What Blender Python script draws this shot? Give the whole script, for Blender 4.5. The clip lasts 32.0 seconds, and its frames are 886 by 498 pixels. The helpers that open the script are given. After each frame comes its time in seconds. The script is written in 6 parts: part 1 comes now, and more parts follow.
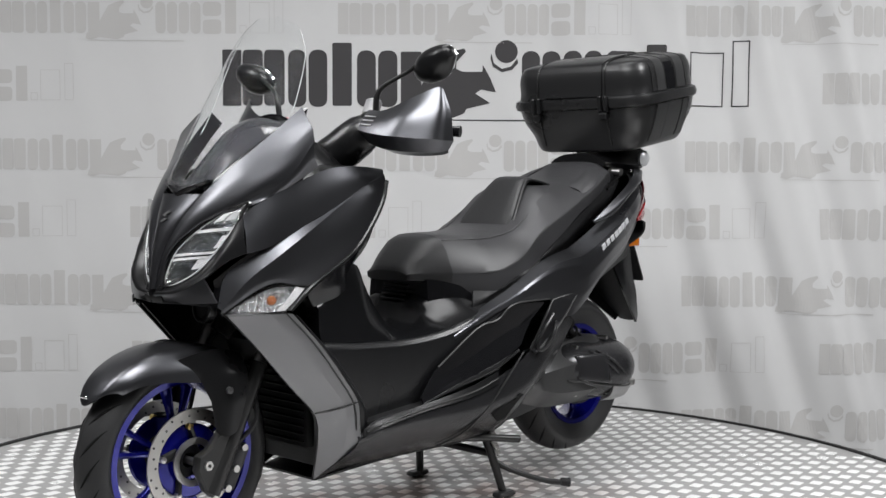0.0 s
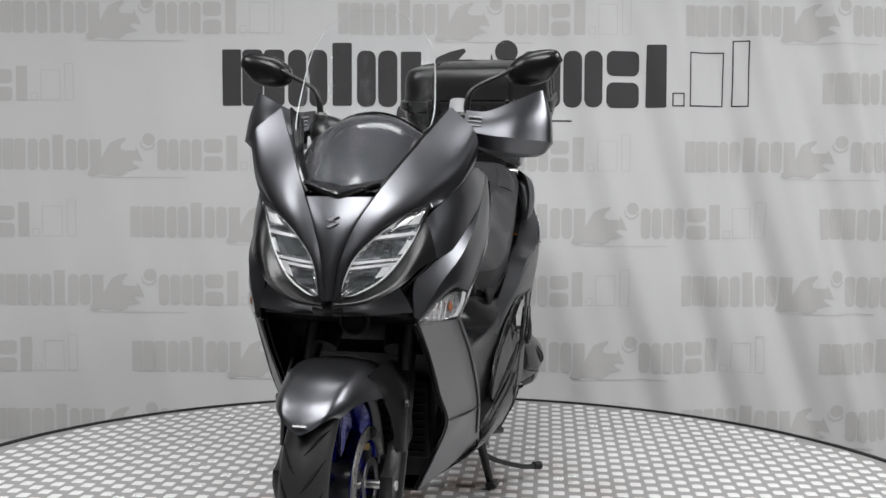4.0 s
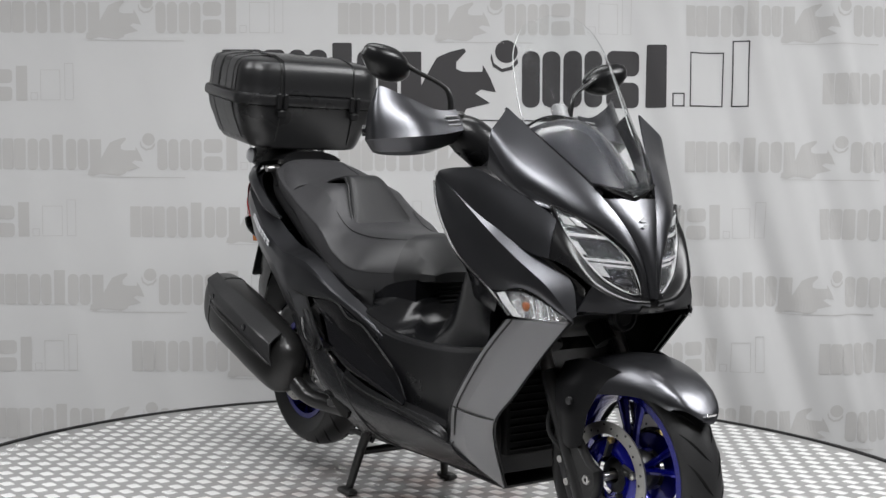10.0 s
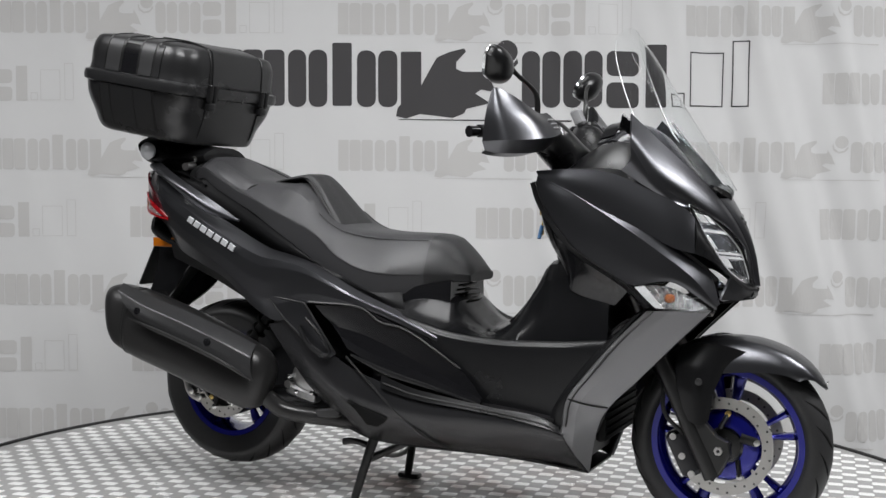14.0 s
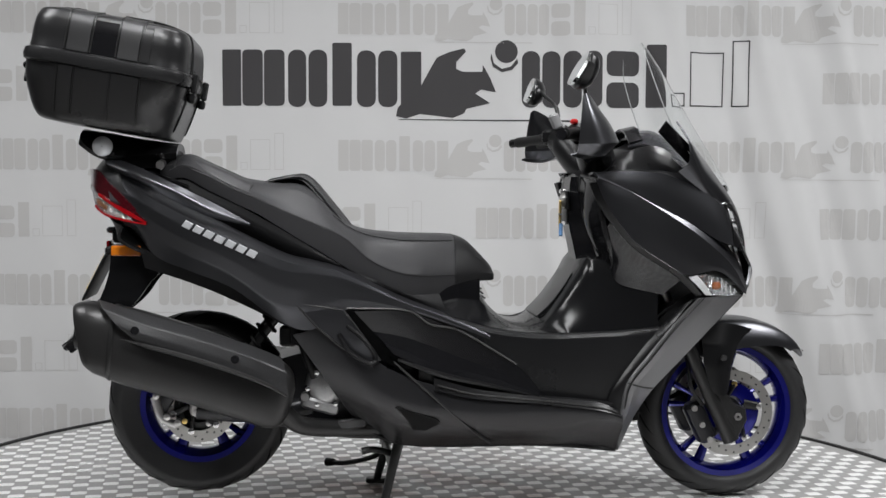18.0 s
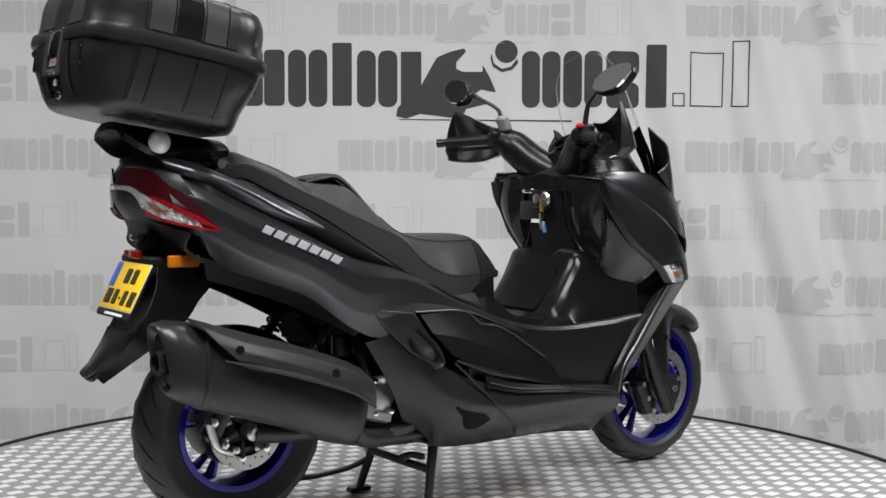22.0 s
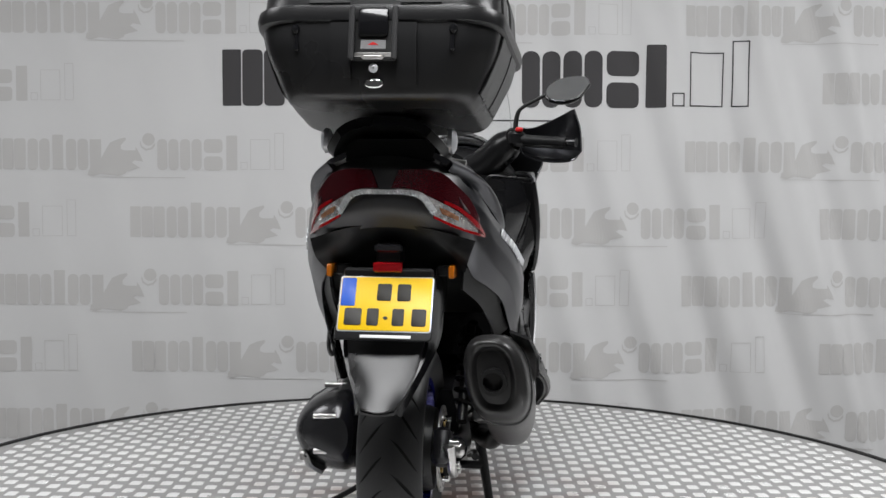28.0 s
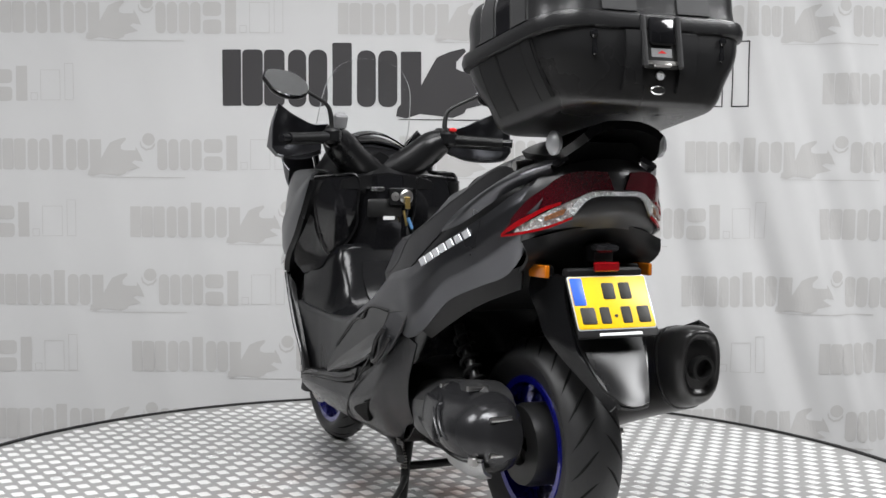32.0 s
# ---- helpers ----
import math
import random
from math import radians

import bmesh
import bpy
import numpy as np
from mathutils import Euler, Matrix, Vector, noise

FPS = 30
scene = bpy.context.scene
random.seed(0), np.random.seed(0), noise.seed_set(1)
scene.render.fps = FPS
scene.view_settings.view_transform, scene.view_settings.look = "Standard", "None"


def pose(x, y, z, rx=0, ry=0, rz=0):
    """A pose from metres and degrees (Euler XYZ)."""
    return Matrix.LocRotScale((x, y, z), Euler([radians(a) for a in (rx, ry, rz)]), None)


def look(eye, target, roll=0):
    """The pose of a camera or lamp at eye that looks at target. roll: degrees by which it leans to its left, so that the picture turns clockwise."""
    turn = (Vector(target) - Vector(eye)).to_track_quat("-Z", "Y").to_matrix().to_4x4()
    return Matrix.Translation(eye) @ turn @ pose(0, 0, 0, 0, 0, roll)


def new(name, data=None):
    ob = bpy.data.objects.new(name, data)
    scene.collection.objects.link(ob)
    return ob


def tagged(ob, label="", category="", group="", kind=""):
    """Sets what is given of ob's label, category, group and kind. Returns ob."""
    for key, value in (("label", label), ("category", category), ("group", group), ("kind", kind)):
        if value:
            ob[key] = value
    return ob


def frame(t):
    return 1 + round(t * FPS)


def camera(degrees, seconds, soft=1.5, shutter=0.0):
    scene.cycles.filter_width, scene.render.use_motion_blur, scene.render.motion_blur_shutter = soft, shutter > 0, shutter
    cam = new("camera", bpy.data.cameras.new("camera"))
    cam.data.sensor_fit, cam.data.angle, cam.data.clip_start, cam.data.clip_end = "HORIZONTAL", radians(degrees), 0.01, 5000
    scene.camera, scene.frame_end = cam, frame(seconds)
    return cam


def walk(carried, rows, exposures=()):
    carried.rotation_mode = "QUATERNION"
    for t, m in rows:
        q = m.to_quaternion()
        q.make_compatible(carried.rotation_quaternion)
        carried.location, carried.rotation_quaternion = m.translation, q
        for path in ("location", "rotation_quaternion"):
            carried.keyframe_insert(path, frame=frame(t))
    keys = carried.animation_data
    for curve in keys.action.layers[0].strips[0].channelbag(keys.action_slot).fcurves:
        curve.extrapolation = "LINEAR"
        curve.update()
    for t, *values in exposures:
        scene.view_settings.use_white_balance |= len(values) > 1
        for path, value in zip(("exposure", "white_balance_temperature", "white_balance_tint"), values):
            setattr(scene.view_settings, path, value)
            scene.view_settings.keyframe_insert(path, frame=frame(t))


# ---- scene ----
cam = camera(41.05, 32.0, soft=1.5)
EYE, YAW, DIP, LEAN = Vector((0.0, -3.5502, 0.9558)), radians(0.500), radians(3.243), 0.587
AIM = EYE + Vector((math.sin(YAW) * math.cos(DIP), math.cos(YAW) * math.cos(DIP), -math.sin(DIP)))
STILL = look(EYE, AIM, LEAN)
walk(cam, [(0.0, STILL), (32.0, STILL)], exposures=[(0.0, 0.17, 6500, 10), (1.5, 0.18, 6500, 10), (3.0, 0.11, 6500, 10), (6.0, -0.04, 6500, 10), (9.0, 0.09, 6500, 10), (12.0, 0.16, 6500, 10), (15.0, 0.13, 6500, 10), (17.0, 0.07, 6500, 10), (19.0, 0.08, 6500, 10), (24.0, 0.15, 6500, 10), (28.0, -0.01, 6500, 10), (29.5, 0.01, 6500, 10), (31.0, 0.18, 6500, 10), (32.0, 0.34, 6500, 10)])

# ---- light: a dim hall, soft studio lamps on the ceiling ----
world = bpy.data.worlds.new("hall")
scene.world = world
world.use_nodes = True
world.node_tree.nodes["Background"].inputs[0].default_value = (0.55, 0.6, 0.7, 1)
world.node_tree.nodes["Background"].inputs[1].default_value = 0.02


def area(name, at, to, sx, sy, watts, colour=(1, 1, 1), spread=180):
    d = bpy.data.lights.new(name, "AREA")
    d.shape, d.size, d.size_y, d.energy, d.color = "RECTANGLE", sx, sy, watts, colour
    d.spread = radians(spread)
    ob = new(name, d)
    ob.matrix_world = look(at, to)
    return ob


for lx, ly, sx, sy, lw in ((-3.0, -0.95, 1.2, 1.5, 78), (3.4, -0.75, 1.4, 1.6, 150), (-0.25, -2.35, 2.2, 1.0, 128), (0.1, 0.15, 2.0, 0.6, 30)):
    area("ceiling_panel_lamp", (lx, ly, 3.45), (lx * 0.85, ly + 0.05, 0), sx, sy, lw, (0.985, 0.99, 1), 170)

# ---- materials ----


def mat(name, base, rough=0.5, metal=0.0, grain=0.0, scale=60.0, bump=0.0, wear=0.0, coat=0.0, alpha=1.0, trans=0.0, ior=1.45, emit=None, spread=0.08, spec=0.5):
    """A principled surface with fine grain, broad stains and relief, sized in metres."""
    m = bpy.data.materials.new(name)
    m.use_nodes = True
    nt = m.node_tree
    b = nt.nodes["Principled BSDF"]
    b.inputs["Roughness"].default_value = rough
    b.inputs["Metallic"].default_value = metal
    b.inputs["Coat Weight"].default_value = coat
    b.inputs["Coat Roughness"].default_value = 0.08
    b.inputs["IOR"].default_value = ior
    b.inputs["Alpha"].default_value = alpha
    b.inputs["Transmission Weight"].default_value = trans
    b.inputs["Specular IOR Level"].default_value = spec
    b.inputs["Base Color"].default_value = (*base, 1)
    if emit:
        b.inputs["Emission Color"].default_value = (*emit[:3], 1)
        b.inputs["Emission Strength"].default_value = emit[3]
    co = nt.nodes.new("ShaderNodeTexCoord")
    fine = nt.nodes.new("ShaderNodeTexNoise")
    fine.inputs["Scale"].default_value = scale
    fine.inputs["Detail"].default_value = 6
    nt.links.new(co.outputs["Object"], fine.inputs["Vector"])
    broad = nt.nodes.new("ShaderNodeTexNoise")
    broad.inputs["Scale"].default_value = 3.5
    broad.inputs["Detail"].default_value = 5
    nt.links.new(co.outputs["Object"], broad.inputs["Vector"])
    if grain or wear:
        def band(node, amount):
            r = nt.nodes.new("ShaderNodeMapRange")
            r.inputs["To Min"].default_value, r.inputs["To Max"].default_value = 1 - amount, 1 + amount
            nt.links.new(node.outputs["Fac"], r.inputs["Value"])
            return r
        mul = nt.nodes.new("ShaderNodeMath")
        mul.operation = "MULTIPLY"
        nt.links.new(band(fine, grain).outputs[0], mul.inputs[0])
        nt.links.new(band(broad, wear).outputs[0], mul.inputs[1])
        mix = nt.nodes.new("ShaderNodeVectorMath")
        mix.operation = "SCALE"
        mix.inputs[0].default_value = base
        nt.links.new(mul.outputs[0], mix.inputs["Scale"])
        nt.links.new(mix.outputs[0], b.inputs["Base Color"])
    rr = nt.nodes.new("ShaderNodeMapRange")
    rr.inputs["To Min"].default_value, rr.inputs["To Max"].default_value = max(rough - spread, 0.02), min(rough + spread, 1)
    nt.links.new(broad.outputs["Fac"], rr.inputs["Value"])
    nt.links.new(rr.outputs[0], b.inputs["Roughness"])
    if bump:
        bp = nt.nodes.new("ShaderNodeBump")
        bp.inputs["Strength"].default_value = 1.0
        bp.inputs["Distance"].default_value = bump
        nt.links.new(fine.outputs["Fac"], bp.inputs["Height"])
        nt.links.new(bp.outputs[0], b.inputs["Normal"])
    return m


PAINT = mat("matt_grey_metallic_paint", (0.084, 0.085, 0.092), 0.31, 0.9, 0.16, 700, 0.00012, 0.10, coat=0.12)
PAINT_LIFTED = mat("brightened_grey_metallic_paint", (0.175, 0.175, 0.179), 0.40, 0.75, 0.10, 900, 0.00006, 0.05)
GLOSS = mat("gloss_black_plastic", (0.008, 0.008, 0.009), 0.12, 0, 0.1, 200, 0, 0.2, spread=0.05)
SATIN = mat("satin_black_plastic", (0.007, 0.007, 0.0075), 0.29, 0, 0.2, 700, 0.00006, 0.15, spec=0.36)
SHINE = mat("polished_black_plastic", (0.0065, 0.0066, 0.0072), 0.18, 0, 0.2, 700, 0.00005, 0.2, spec=0.27, spread=0.06)
GRAINED = mat("satin_grained_black_plastic", (0.0075, 0.0076, 0.0083), 0.29, 0, 0.25, 900, 0.00018, 0.2, spec=0.50, spread=0.06)
EDGE_STREAK = mat("pale_streak_acrylic_edge", (0.40, 0.41, 0.41), 0.12, 0, 0.05, 100, 0, 0.05, coat=0.6)
ROUGH = mat("grained_black_plastic", (0.008, 0.008, 0.0085), 0.45, 0, 0.25, 900, 0.00025, 0.2, spec=0.35)
VINYL = mat("dark_grey_seat_vinyl", (0.033, 0.0328, 0.0347), 0.40, 0, 0.25, 700, 0.00035, 0.15, spec=0.5)
VINYL_BLACK = mat("black_seat_vinyl", (0.016, 0.016, 0.0168), 0.40, 0, 0.25, 700, 0.0003, 0.15, spec=0.45)
RUBBER = mat("tyre_rubber", (0.023, 0.023, 0.0236), 0.46, 0, 0.3, 300, 0.0003, 0.25, spec=0.40)
BLUE = mat("blue_wheel_enamel", (0.005, 0.006, 0.19), 0.14, 0.5, 0.05, 300, 0, 0.08, coat=0.6, spread=0.05)
STEEL = mat("brushed_steel", (0.55, 0.54, 0.53), 0.30, 1.0, 0.12, 500, 0.00005, 0.12)
DISC = mat("brake_disc_steel", (0.48, 0.47, 0.45), 0.38, 1.0, 0.15, 500, 0.00005, 0.15)
ALLOY = mat("cast_alloy", (0.36, 0.36, 0.36), 0.45, 1.0, 0.2, 250, 0.0003, 0.2)
CHROME = mat("chrome", (0.8, 0.8, 0.8), 0.08, 1.0, 0, 100, 0, 0.03, spread=0.04)
BRASS = mat("gold_bolt_metal", (0.75, 0.55, 0.2), 0.3, 1.0, 0.1, 300, 0, 0.1)
ENGINE = mat("engine_black_enamel", (0.02, 0.02, 0.022), 0.3, 0.3, 0.2, 300, 0.0002, 0.2)
EXHAUST = mat("matt_black_exhaust_paint", (0.034, 0.0335, 0.0335), 0.30, 0.5, 0.2, 400, 0.0001, 0.2)
FRAME = mat("frame_black_enamel", (0.012, 0.012, 0.012), 0.35, 0, 0.2, 300, 0.0001, 0.2)
CASE = mat("top_case_black_plastic", (0.015, 0.015, 0.0156), 0.29, 0, 0.2, 900, 0.0002, 0.15, spec=0.55)
LOWER = mat("dark_grey_lower_cowl_plastic", (0.022, 0.022, 0.0235), 0.25, 0.3, 0.2, 900, 0.0002, 0.12, spec=0.55)
CASE_PAD = mat("top_case_satin_grey_panel", (0.05, 0.05, 0.051), 0.34, 0.4, 0.1, 700, 0.0001, 0.1)
CLEAR = mat("clear_lens", (0.05, 0.05, 0.05), 0.04, 0, 0, 50, 0, 0, alpha=0.10, spread=0.02, spec=0.8)
SHIELD = mat("clear_windshield", (0.97, 0.98, 0.98), 0.01, 0, 0, 50, 0, 0, trans=1.0, ior=1.055, spread=0.005)
LAMP_GLASS = mat("lamp_lens_block", (0.12, 0.123, 0.135), 0.06, 0.9, 0.4, 50, 0.03, 0.2, coat=0.5, spread=0.03)
FACET = mat("bright_lamp_facets", (0.92, 0.93, 0.95), 0.08, 0.92, 0.3, 45, 0.05, 0.15, coat=0.5, spread=0.05)
# white base colour stands in for lamp light reflected by the bright facets
LAMP_EDGE = mat("reflection_white_lamp_facets", (0.86, 0.87, 0.88), 0.15, 0.05, 0.15, 90, 0.004, 0.05, coat=0.6)
CARBON = mat("dark_woven_heat_shield", (0.030, 0.030, 0.031), 0.34, 0.2, 0.5, 260, 0.0006, 0.15)
GROOVE = mat("tread_groove_rubber", (0.006, 0.006, 0.006), 0.7, 0, 0.2, 300, 0, 0.2, spec=0.15)
RED = mat("red_lamp_lens", (0.27, 0.004, 0.007), 0.12, 0, 0.3, 200, 0.0008, 0.15, coat=0.6)
RED_DARK = mat("smoked_red_lamp_lens", (0.05, 0.003, 0.006), 0.14, 0, 0.2, 300, 0.0004, 0.1, coat=0.6)
AMBER = mat("amber_reflector", (0.55, 0.15, 0.006), 0.2, 0, 0.2, 300, 0.0004, 0.1, coat=0.5)
AMBER_DIM = mat("amber_lamp_facets", (0.22, 0.10, 0.05), 0.16, 0.2, 0.5, 160, 0.004, 0.2, coat=0.6)
CAST = mat("dark_grey_cast_casing", (0.070, 0.070, 0.071), 0.34, 0.6, 0.15, 300, 0.0002, 0.12)
CAST_DARK = mat("dark_casing_enamel", (0.028, 0.028, 0.030), 0.22, 0.4, 0.1, 300, 0.0001, 0.1)
PALE = mat("pale_grey_plastic", (0.22, 0.22, 0.225), 0.4, 0, 0.1, 200, 0, 0.1)
BULB = mat("orange_bulb", (0.42, 0.14, 0.05), 0.2, 0.1, 0.4, 220, 0.004, 0.2, coat=0.5)
SILVER = mat("silver_letter_metal", (0.62, 0.63, 0.65), 0.3, 0.35, 0.05, 300, 0, 0.05)
PLATE = mat("yellow_plate_enamel", (0.90, 0.57, 0.004), 0.35, 0, 0.05, 300, 0, 0.04)
PLATE_BLUE = mat("blue_plate_strip", (0.03, 0.12, 0.6), 0.35, 0, 0.05, 300, 0, 0.05)
WHITE = mat("white_print", (0.78, 0.78, 0.78), 0.5, 0, 0.03, 200, 0, 0.05)
INK = mat("black_plate_print", (0.02, 0.018, 0.015), 0.5, 0, 0.1, 200, 0, 0.1)
REDPLASTIC = mat("red_switch_plastic", (0.6, 0.02, 0.02), 0.35, 0, 0.05, 200, 0, 0.05)
KEYBLUE = mat("blue_key_tag", (0.08, 0.2, 0.4), 0.4, 0, 0.1, 200, 0, 0.1)
MIRROR = mat("mirror_glass", (0.85, 0.87, 0.88), 0.02, 1.0, 0, 50, 0, 0, spread=0.01)
LAMP_WHITE = mat("clear_ribbed_lamp_strip", (0.50, 0.51, 0.52), 0.14, 0.55, 0.4, 160, 0.006, 0.15, coat=0.8)
SIGNAL_DARK = mat("clear_lens_over_amber", (0.46, 0.44, 0.43), 0.10, 0.7, 0.5, 90, 0.012, 0.3, coat=0.8)
SMOKE = mat("smoked_visor_plastic", (0.026, 0.026, 0.029), 0.15, 0, 0.1, 400, 0, 0.1, spread=0.03, spec=0.5)
TINT = mat("smoked_dial_glass", (0.02, 0.02, 0.022), 0.05, 0, 0, 50, 0, 0, coat=0.6, spread=0.03)
PRINT_DARK = mat("dark_grey_banner_print", (0.048, 0.046, 0.048), 0.75, 0, 0.06, 400, 0, 0.06)
PRINT_PALE = mat("pale_grey_banner_print", (0.515, 0.508, 0.50), 0.8, 0, 0.05, 400, 0, 0.05)
CLOTH = mat("white_banner_cloth", (0.62, 0.62, 0.62), 0.85, 0, 0.04, 600, 0.0002, 0.03)
TREAD = mat("aluminium_tread_plate", (0.38, 0.376, 0.372), 0.48, 0.45, 0.12, 40, 0.0004, 0.12)
LUG = mat("polished_tread_lugs", (0.93, 0.93, 0.92), 0.29, 0.45, 0.06, 200, 0.0002, 0.06)
LUG_OUTER = mat("outer_tread_lugs", (0.93, 0.93, 0.92), 0.29, 0.45, 0.06, 200, 0.0002, 0.06)
RIMBLACK = mat("black_rubber_edging", (0.015, 0.015, 0.015), 0.6, 0, 0.2, 200, 0.0003, 0.2)


def stain_and_shade(m, tint, reach, most):
    """Rusty rubbed marks near the middle of the deck, plus painted scooter shade."""
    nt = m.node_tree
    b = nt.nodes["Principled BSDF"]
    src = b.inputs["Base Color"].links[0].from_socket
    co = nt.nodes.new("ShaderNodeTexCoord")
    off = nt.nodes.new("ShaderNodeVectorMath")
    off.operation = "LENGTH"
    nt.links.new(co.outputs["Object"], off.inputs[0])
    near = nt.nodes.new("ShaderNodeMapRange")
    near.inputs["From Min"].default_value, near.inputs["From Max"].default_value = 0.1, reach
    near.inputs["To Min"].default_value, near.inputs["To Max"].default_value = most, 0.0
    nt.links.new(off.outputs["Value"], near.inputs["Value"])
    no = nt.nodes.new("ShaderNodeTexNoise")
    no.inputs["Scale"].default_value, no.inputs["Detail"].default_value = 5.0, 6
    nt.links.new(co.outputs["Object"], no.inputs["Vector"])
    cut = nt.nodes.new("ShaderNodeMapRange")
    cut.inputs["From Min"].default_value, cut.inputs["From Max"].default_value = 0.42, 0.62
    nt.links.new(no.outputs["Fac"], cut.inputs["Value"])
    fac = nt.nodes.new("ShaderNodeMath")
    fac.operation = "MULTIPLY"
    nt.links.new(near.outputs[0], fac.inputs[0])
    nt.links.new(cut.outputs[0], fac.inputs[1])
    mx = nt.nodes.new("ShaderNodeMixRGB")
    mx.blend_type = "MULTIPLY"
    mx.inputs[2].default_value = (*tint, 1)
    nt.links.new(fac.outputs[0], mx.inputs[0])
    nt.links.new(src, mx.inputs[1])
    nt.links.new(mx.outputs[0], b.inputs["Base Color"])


# reddish marks and the shade under the scooter, both multiplied into the colour
stain_and_shade(TREAD, (0.50, 0.36, 0.32), 0.75, 1.0)
stain_and_shade(LUG, (0.55, 0.42, 0.38), 0.75, 0.9)
CONCRETE = mat("hall_concrete_floor", (0.16, 0.155, 0.15), 0.7, 0, 0.2, 30, 0.0008, 0.2)
CEIL = mat("pale_hall_ceiling_paint", (0.80, 0.80, 0.805), 0.8, 0, 0.08, 20, 0.0004, 0.1)
WALL = mat("grey_hall_wall_paint", (0.09, 0.09, 0.092), 0.8, 0, 0.15, 20, 0.0008, 0.15)

# ---- shapes: each returns (points, faces) ----


def spline(pts, n):
    """n points at even steps along a smooth curve through pts."""
    p = np.array(pts, float)
    if len(p) == 2:
        return p[0] + (p[1] - p[0]) * np.linspace(0, 1, n)[:, None]
    q = np.vstack([2 * p[0] - p[1], p, 2 * p[-1] - p[-2]])
    out = []
    for u in np.linspace(0, len(p) - 1, n):
        i = min(int(u), len(p) - 2)
        t = u - i
        a, b, c, d = q[i:i + 4]
        out.append(0.5 * (2 * b + (c - a) * t + (2 * a - 5 * b + 4 * c - d) * t * t + (3 * b - a - 3 * c + d) * t ** 3))
    return np.array(out)


def bent(pts, n):
    """n points at even steps along straight legs through pts, so that the corners stay crisp."""
    p = np.array(pts, float)
    u = np.linspace(0, len(p) - 1, n)
    return np.stack([np.interp(u, np.arange(len(p)), p[:, k]) for k in range(3)], 1)


def grid_faces(nu, nv, wrap=False, off=0):
    f = []
    for i in range(nu - 1):
        for j in range(nv if wrap else nv - 1):
            k = (j + 1) % nv
            f.append((off + i * nv + j, off + i * nv + k, off + (i + 1) * nv + k, off + (i + 1) * nv + j))
    return f


def patch(curves, nu=24, nv=16, thick=0.004, bulge=0.0, hu=False, hv=False):
    """A smooth sheet through control curves (each the same number of points), with thickness away from its front; hu and hv keep creases
    along and across the curves."""
    rows = [(bent if hv else spline)(c, nv) for c in curves]
    g = np.stack([(bent if hu else spline)([r[j] for r in rows], nu) for j in range(nv)], 1)
    du, dv = np.gradient(g, axis=0), np.gradient(g, axis=1)
    n = np.cross(du, dv)
    n /= np.linalg.norm(n, axis=2, keepdims=True) + 1e-9
    mid = g.reshape(-1, 3).mean(0)
    if (n * (g - np.array([mid[0], 0, mid[2] - 0.05]))).sum() < 0:
        n = -n
    if bulge:
        u, v = np.linspace(-1, 1, nu)[:, None, None], np.linspace(-1, 1, nv)[None, :, None]
        g = g + n * bulge * (1 - u * u) * (1 - v * v)
    back = g - n * thick
    verts = [tuple(p) for p in g.reshape(-1, 3)] + [tuple(p) for p in back.reshape(-1, 3)]
    o = nu * nv
    faces = grid_faces(nu, nv) + [tuple(reversed(f)) for f in grid_faces(nu, nv, off=o)]
    rim = [i * nv for i in range(nu)] + [(nu - 1) * nv + j for j in range(1, nv)] + [i * nv + nv - 1 for i in range(nu - 2, -1, -1)] + [j for j in range(nv - 2, 0, -1)]
    for a, b in zip(rim, rim[1:] + rim[:1]):
        faces.append((a, b, b + o, a + o))
    return verts, faces


def loft(rings, cap=True):
    """A closed skin over rings of equal point counts."""
    nv = len(rings[0])
    verts = [tuple(p) for r in rings for p in r]
    faces = grid_faces(len(rings), nv, wrap=True)
    if cap:
        faces += [tuple(reversed(range(nv))), tuple(range((len(rings) - 1) * nv, len(rings) * nv))]
    return verts, faces


def smooth_loft(rings, nu=24, cap=True):
    r = [np.array(x, float) for x in rings]
    g = np.stack([spline([x[j] for x in r], nu) for j in range(len(r[0]))], 1)
    return loft(list(g), cap)


def tube(pts, radius, n=12, steps=0, cap=True, flat=1.0):
    """A round bar along pts; radius may be a list; flat squeezes it."""
    p = spline(pts, steps) if steps else np.array(pts, float)
    rad = np.interp(np.linspace(0, 1, len(p)), np.linspace(0, 1, len(radius)), radius) if isinstance(radius, (list, tuple)) else np.full(len(p), radius)
    tan = np.gradient(p, axis=0)
    tan /= np.linalg.norm(tan, axis=1, keepdims=True) + 1e-12
    up = np.array([0, 0, 1.0]) if abs(tan[0][2]) < 0.8 else np.array([0, 1.0, 0])
    rings = []
    for q, t, r in zip(p, tan, rad):
        a = np.cross(t, up)
        a /= np.linalg.norm(a) + 1e-12
        b = np.cross(a, t)
        up = b
        rings.append([q + r * (math.cos(2 * math.pi * k / n) * a * flat + math.sin(2 * math.pi * k / n) * b) for k in range(n)])
    return loft(rings, cap)


def lathe(profile, n=64, at=(0, 0, 0), closed=True):
    """Turns (radius, y) profile points about the y axis."""
    m = len(profile)
    verts = [(at[0] + r * math.cos(2 * math.pi * k / n), at[1] + y, at[2] + r * math.sin(2 * math.pi * k / n)) for k in range(n) for r, y in profile]
    faces = []
    for k in range(n):
        for j in range(m if closed else m - 1):
            a, b = k * m + j, k * m + (j + 1) % m
            c, d = (k + 1) % n * m + (j + 1) % m, (k + 1) % n * m + j
            faces.append((a, b, c, d))
    return verts, faces


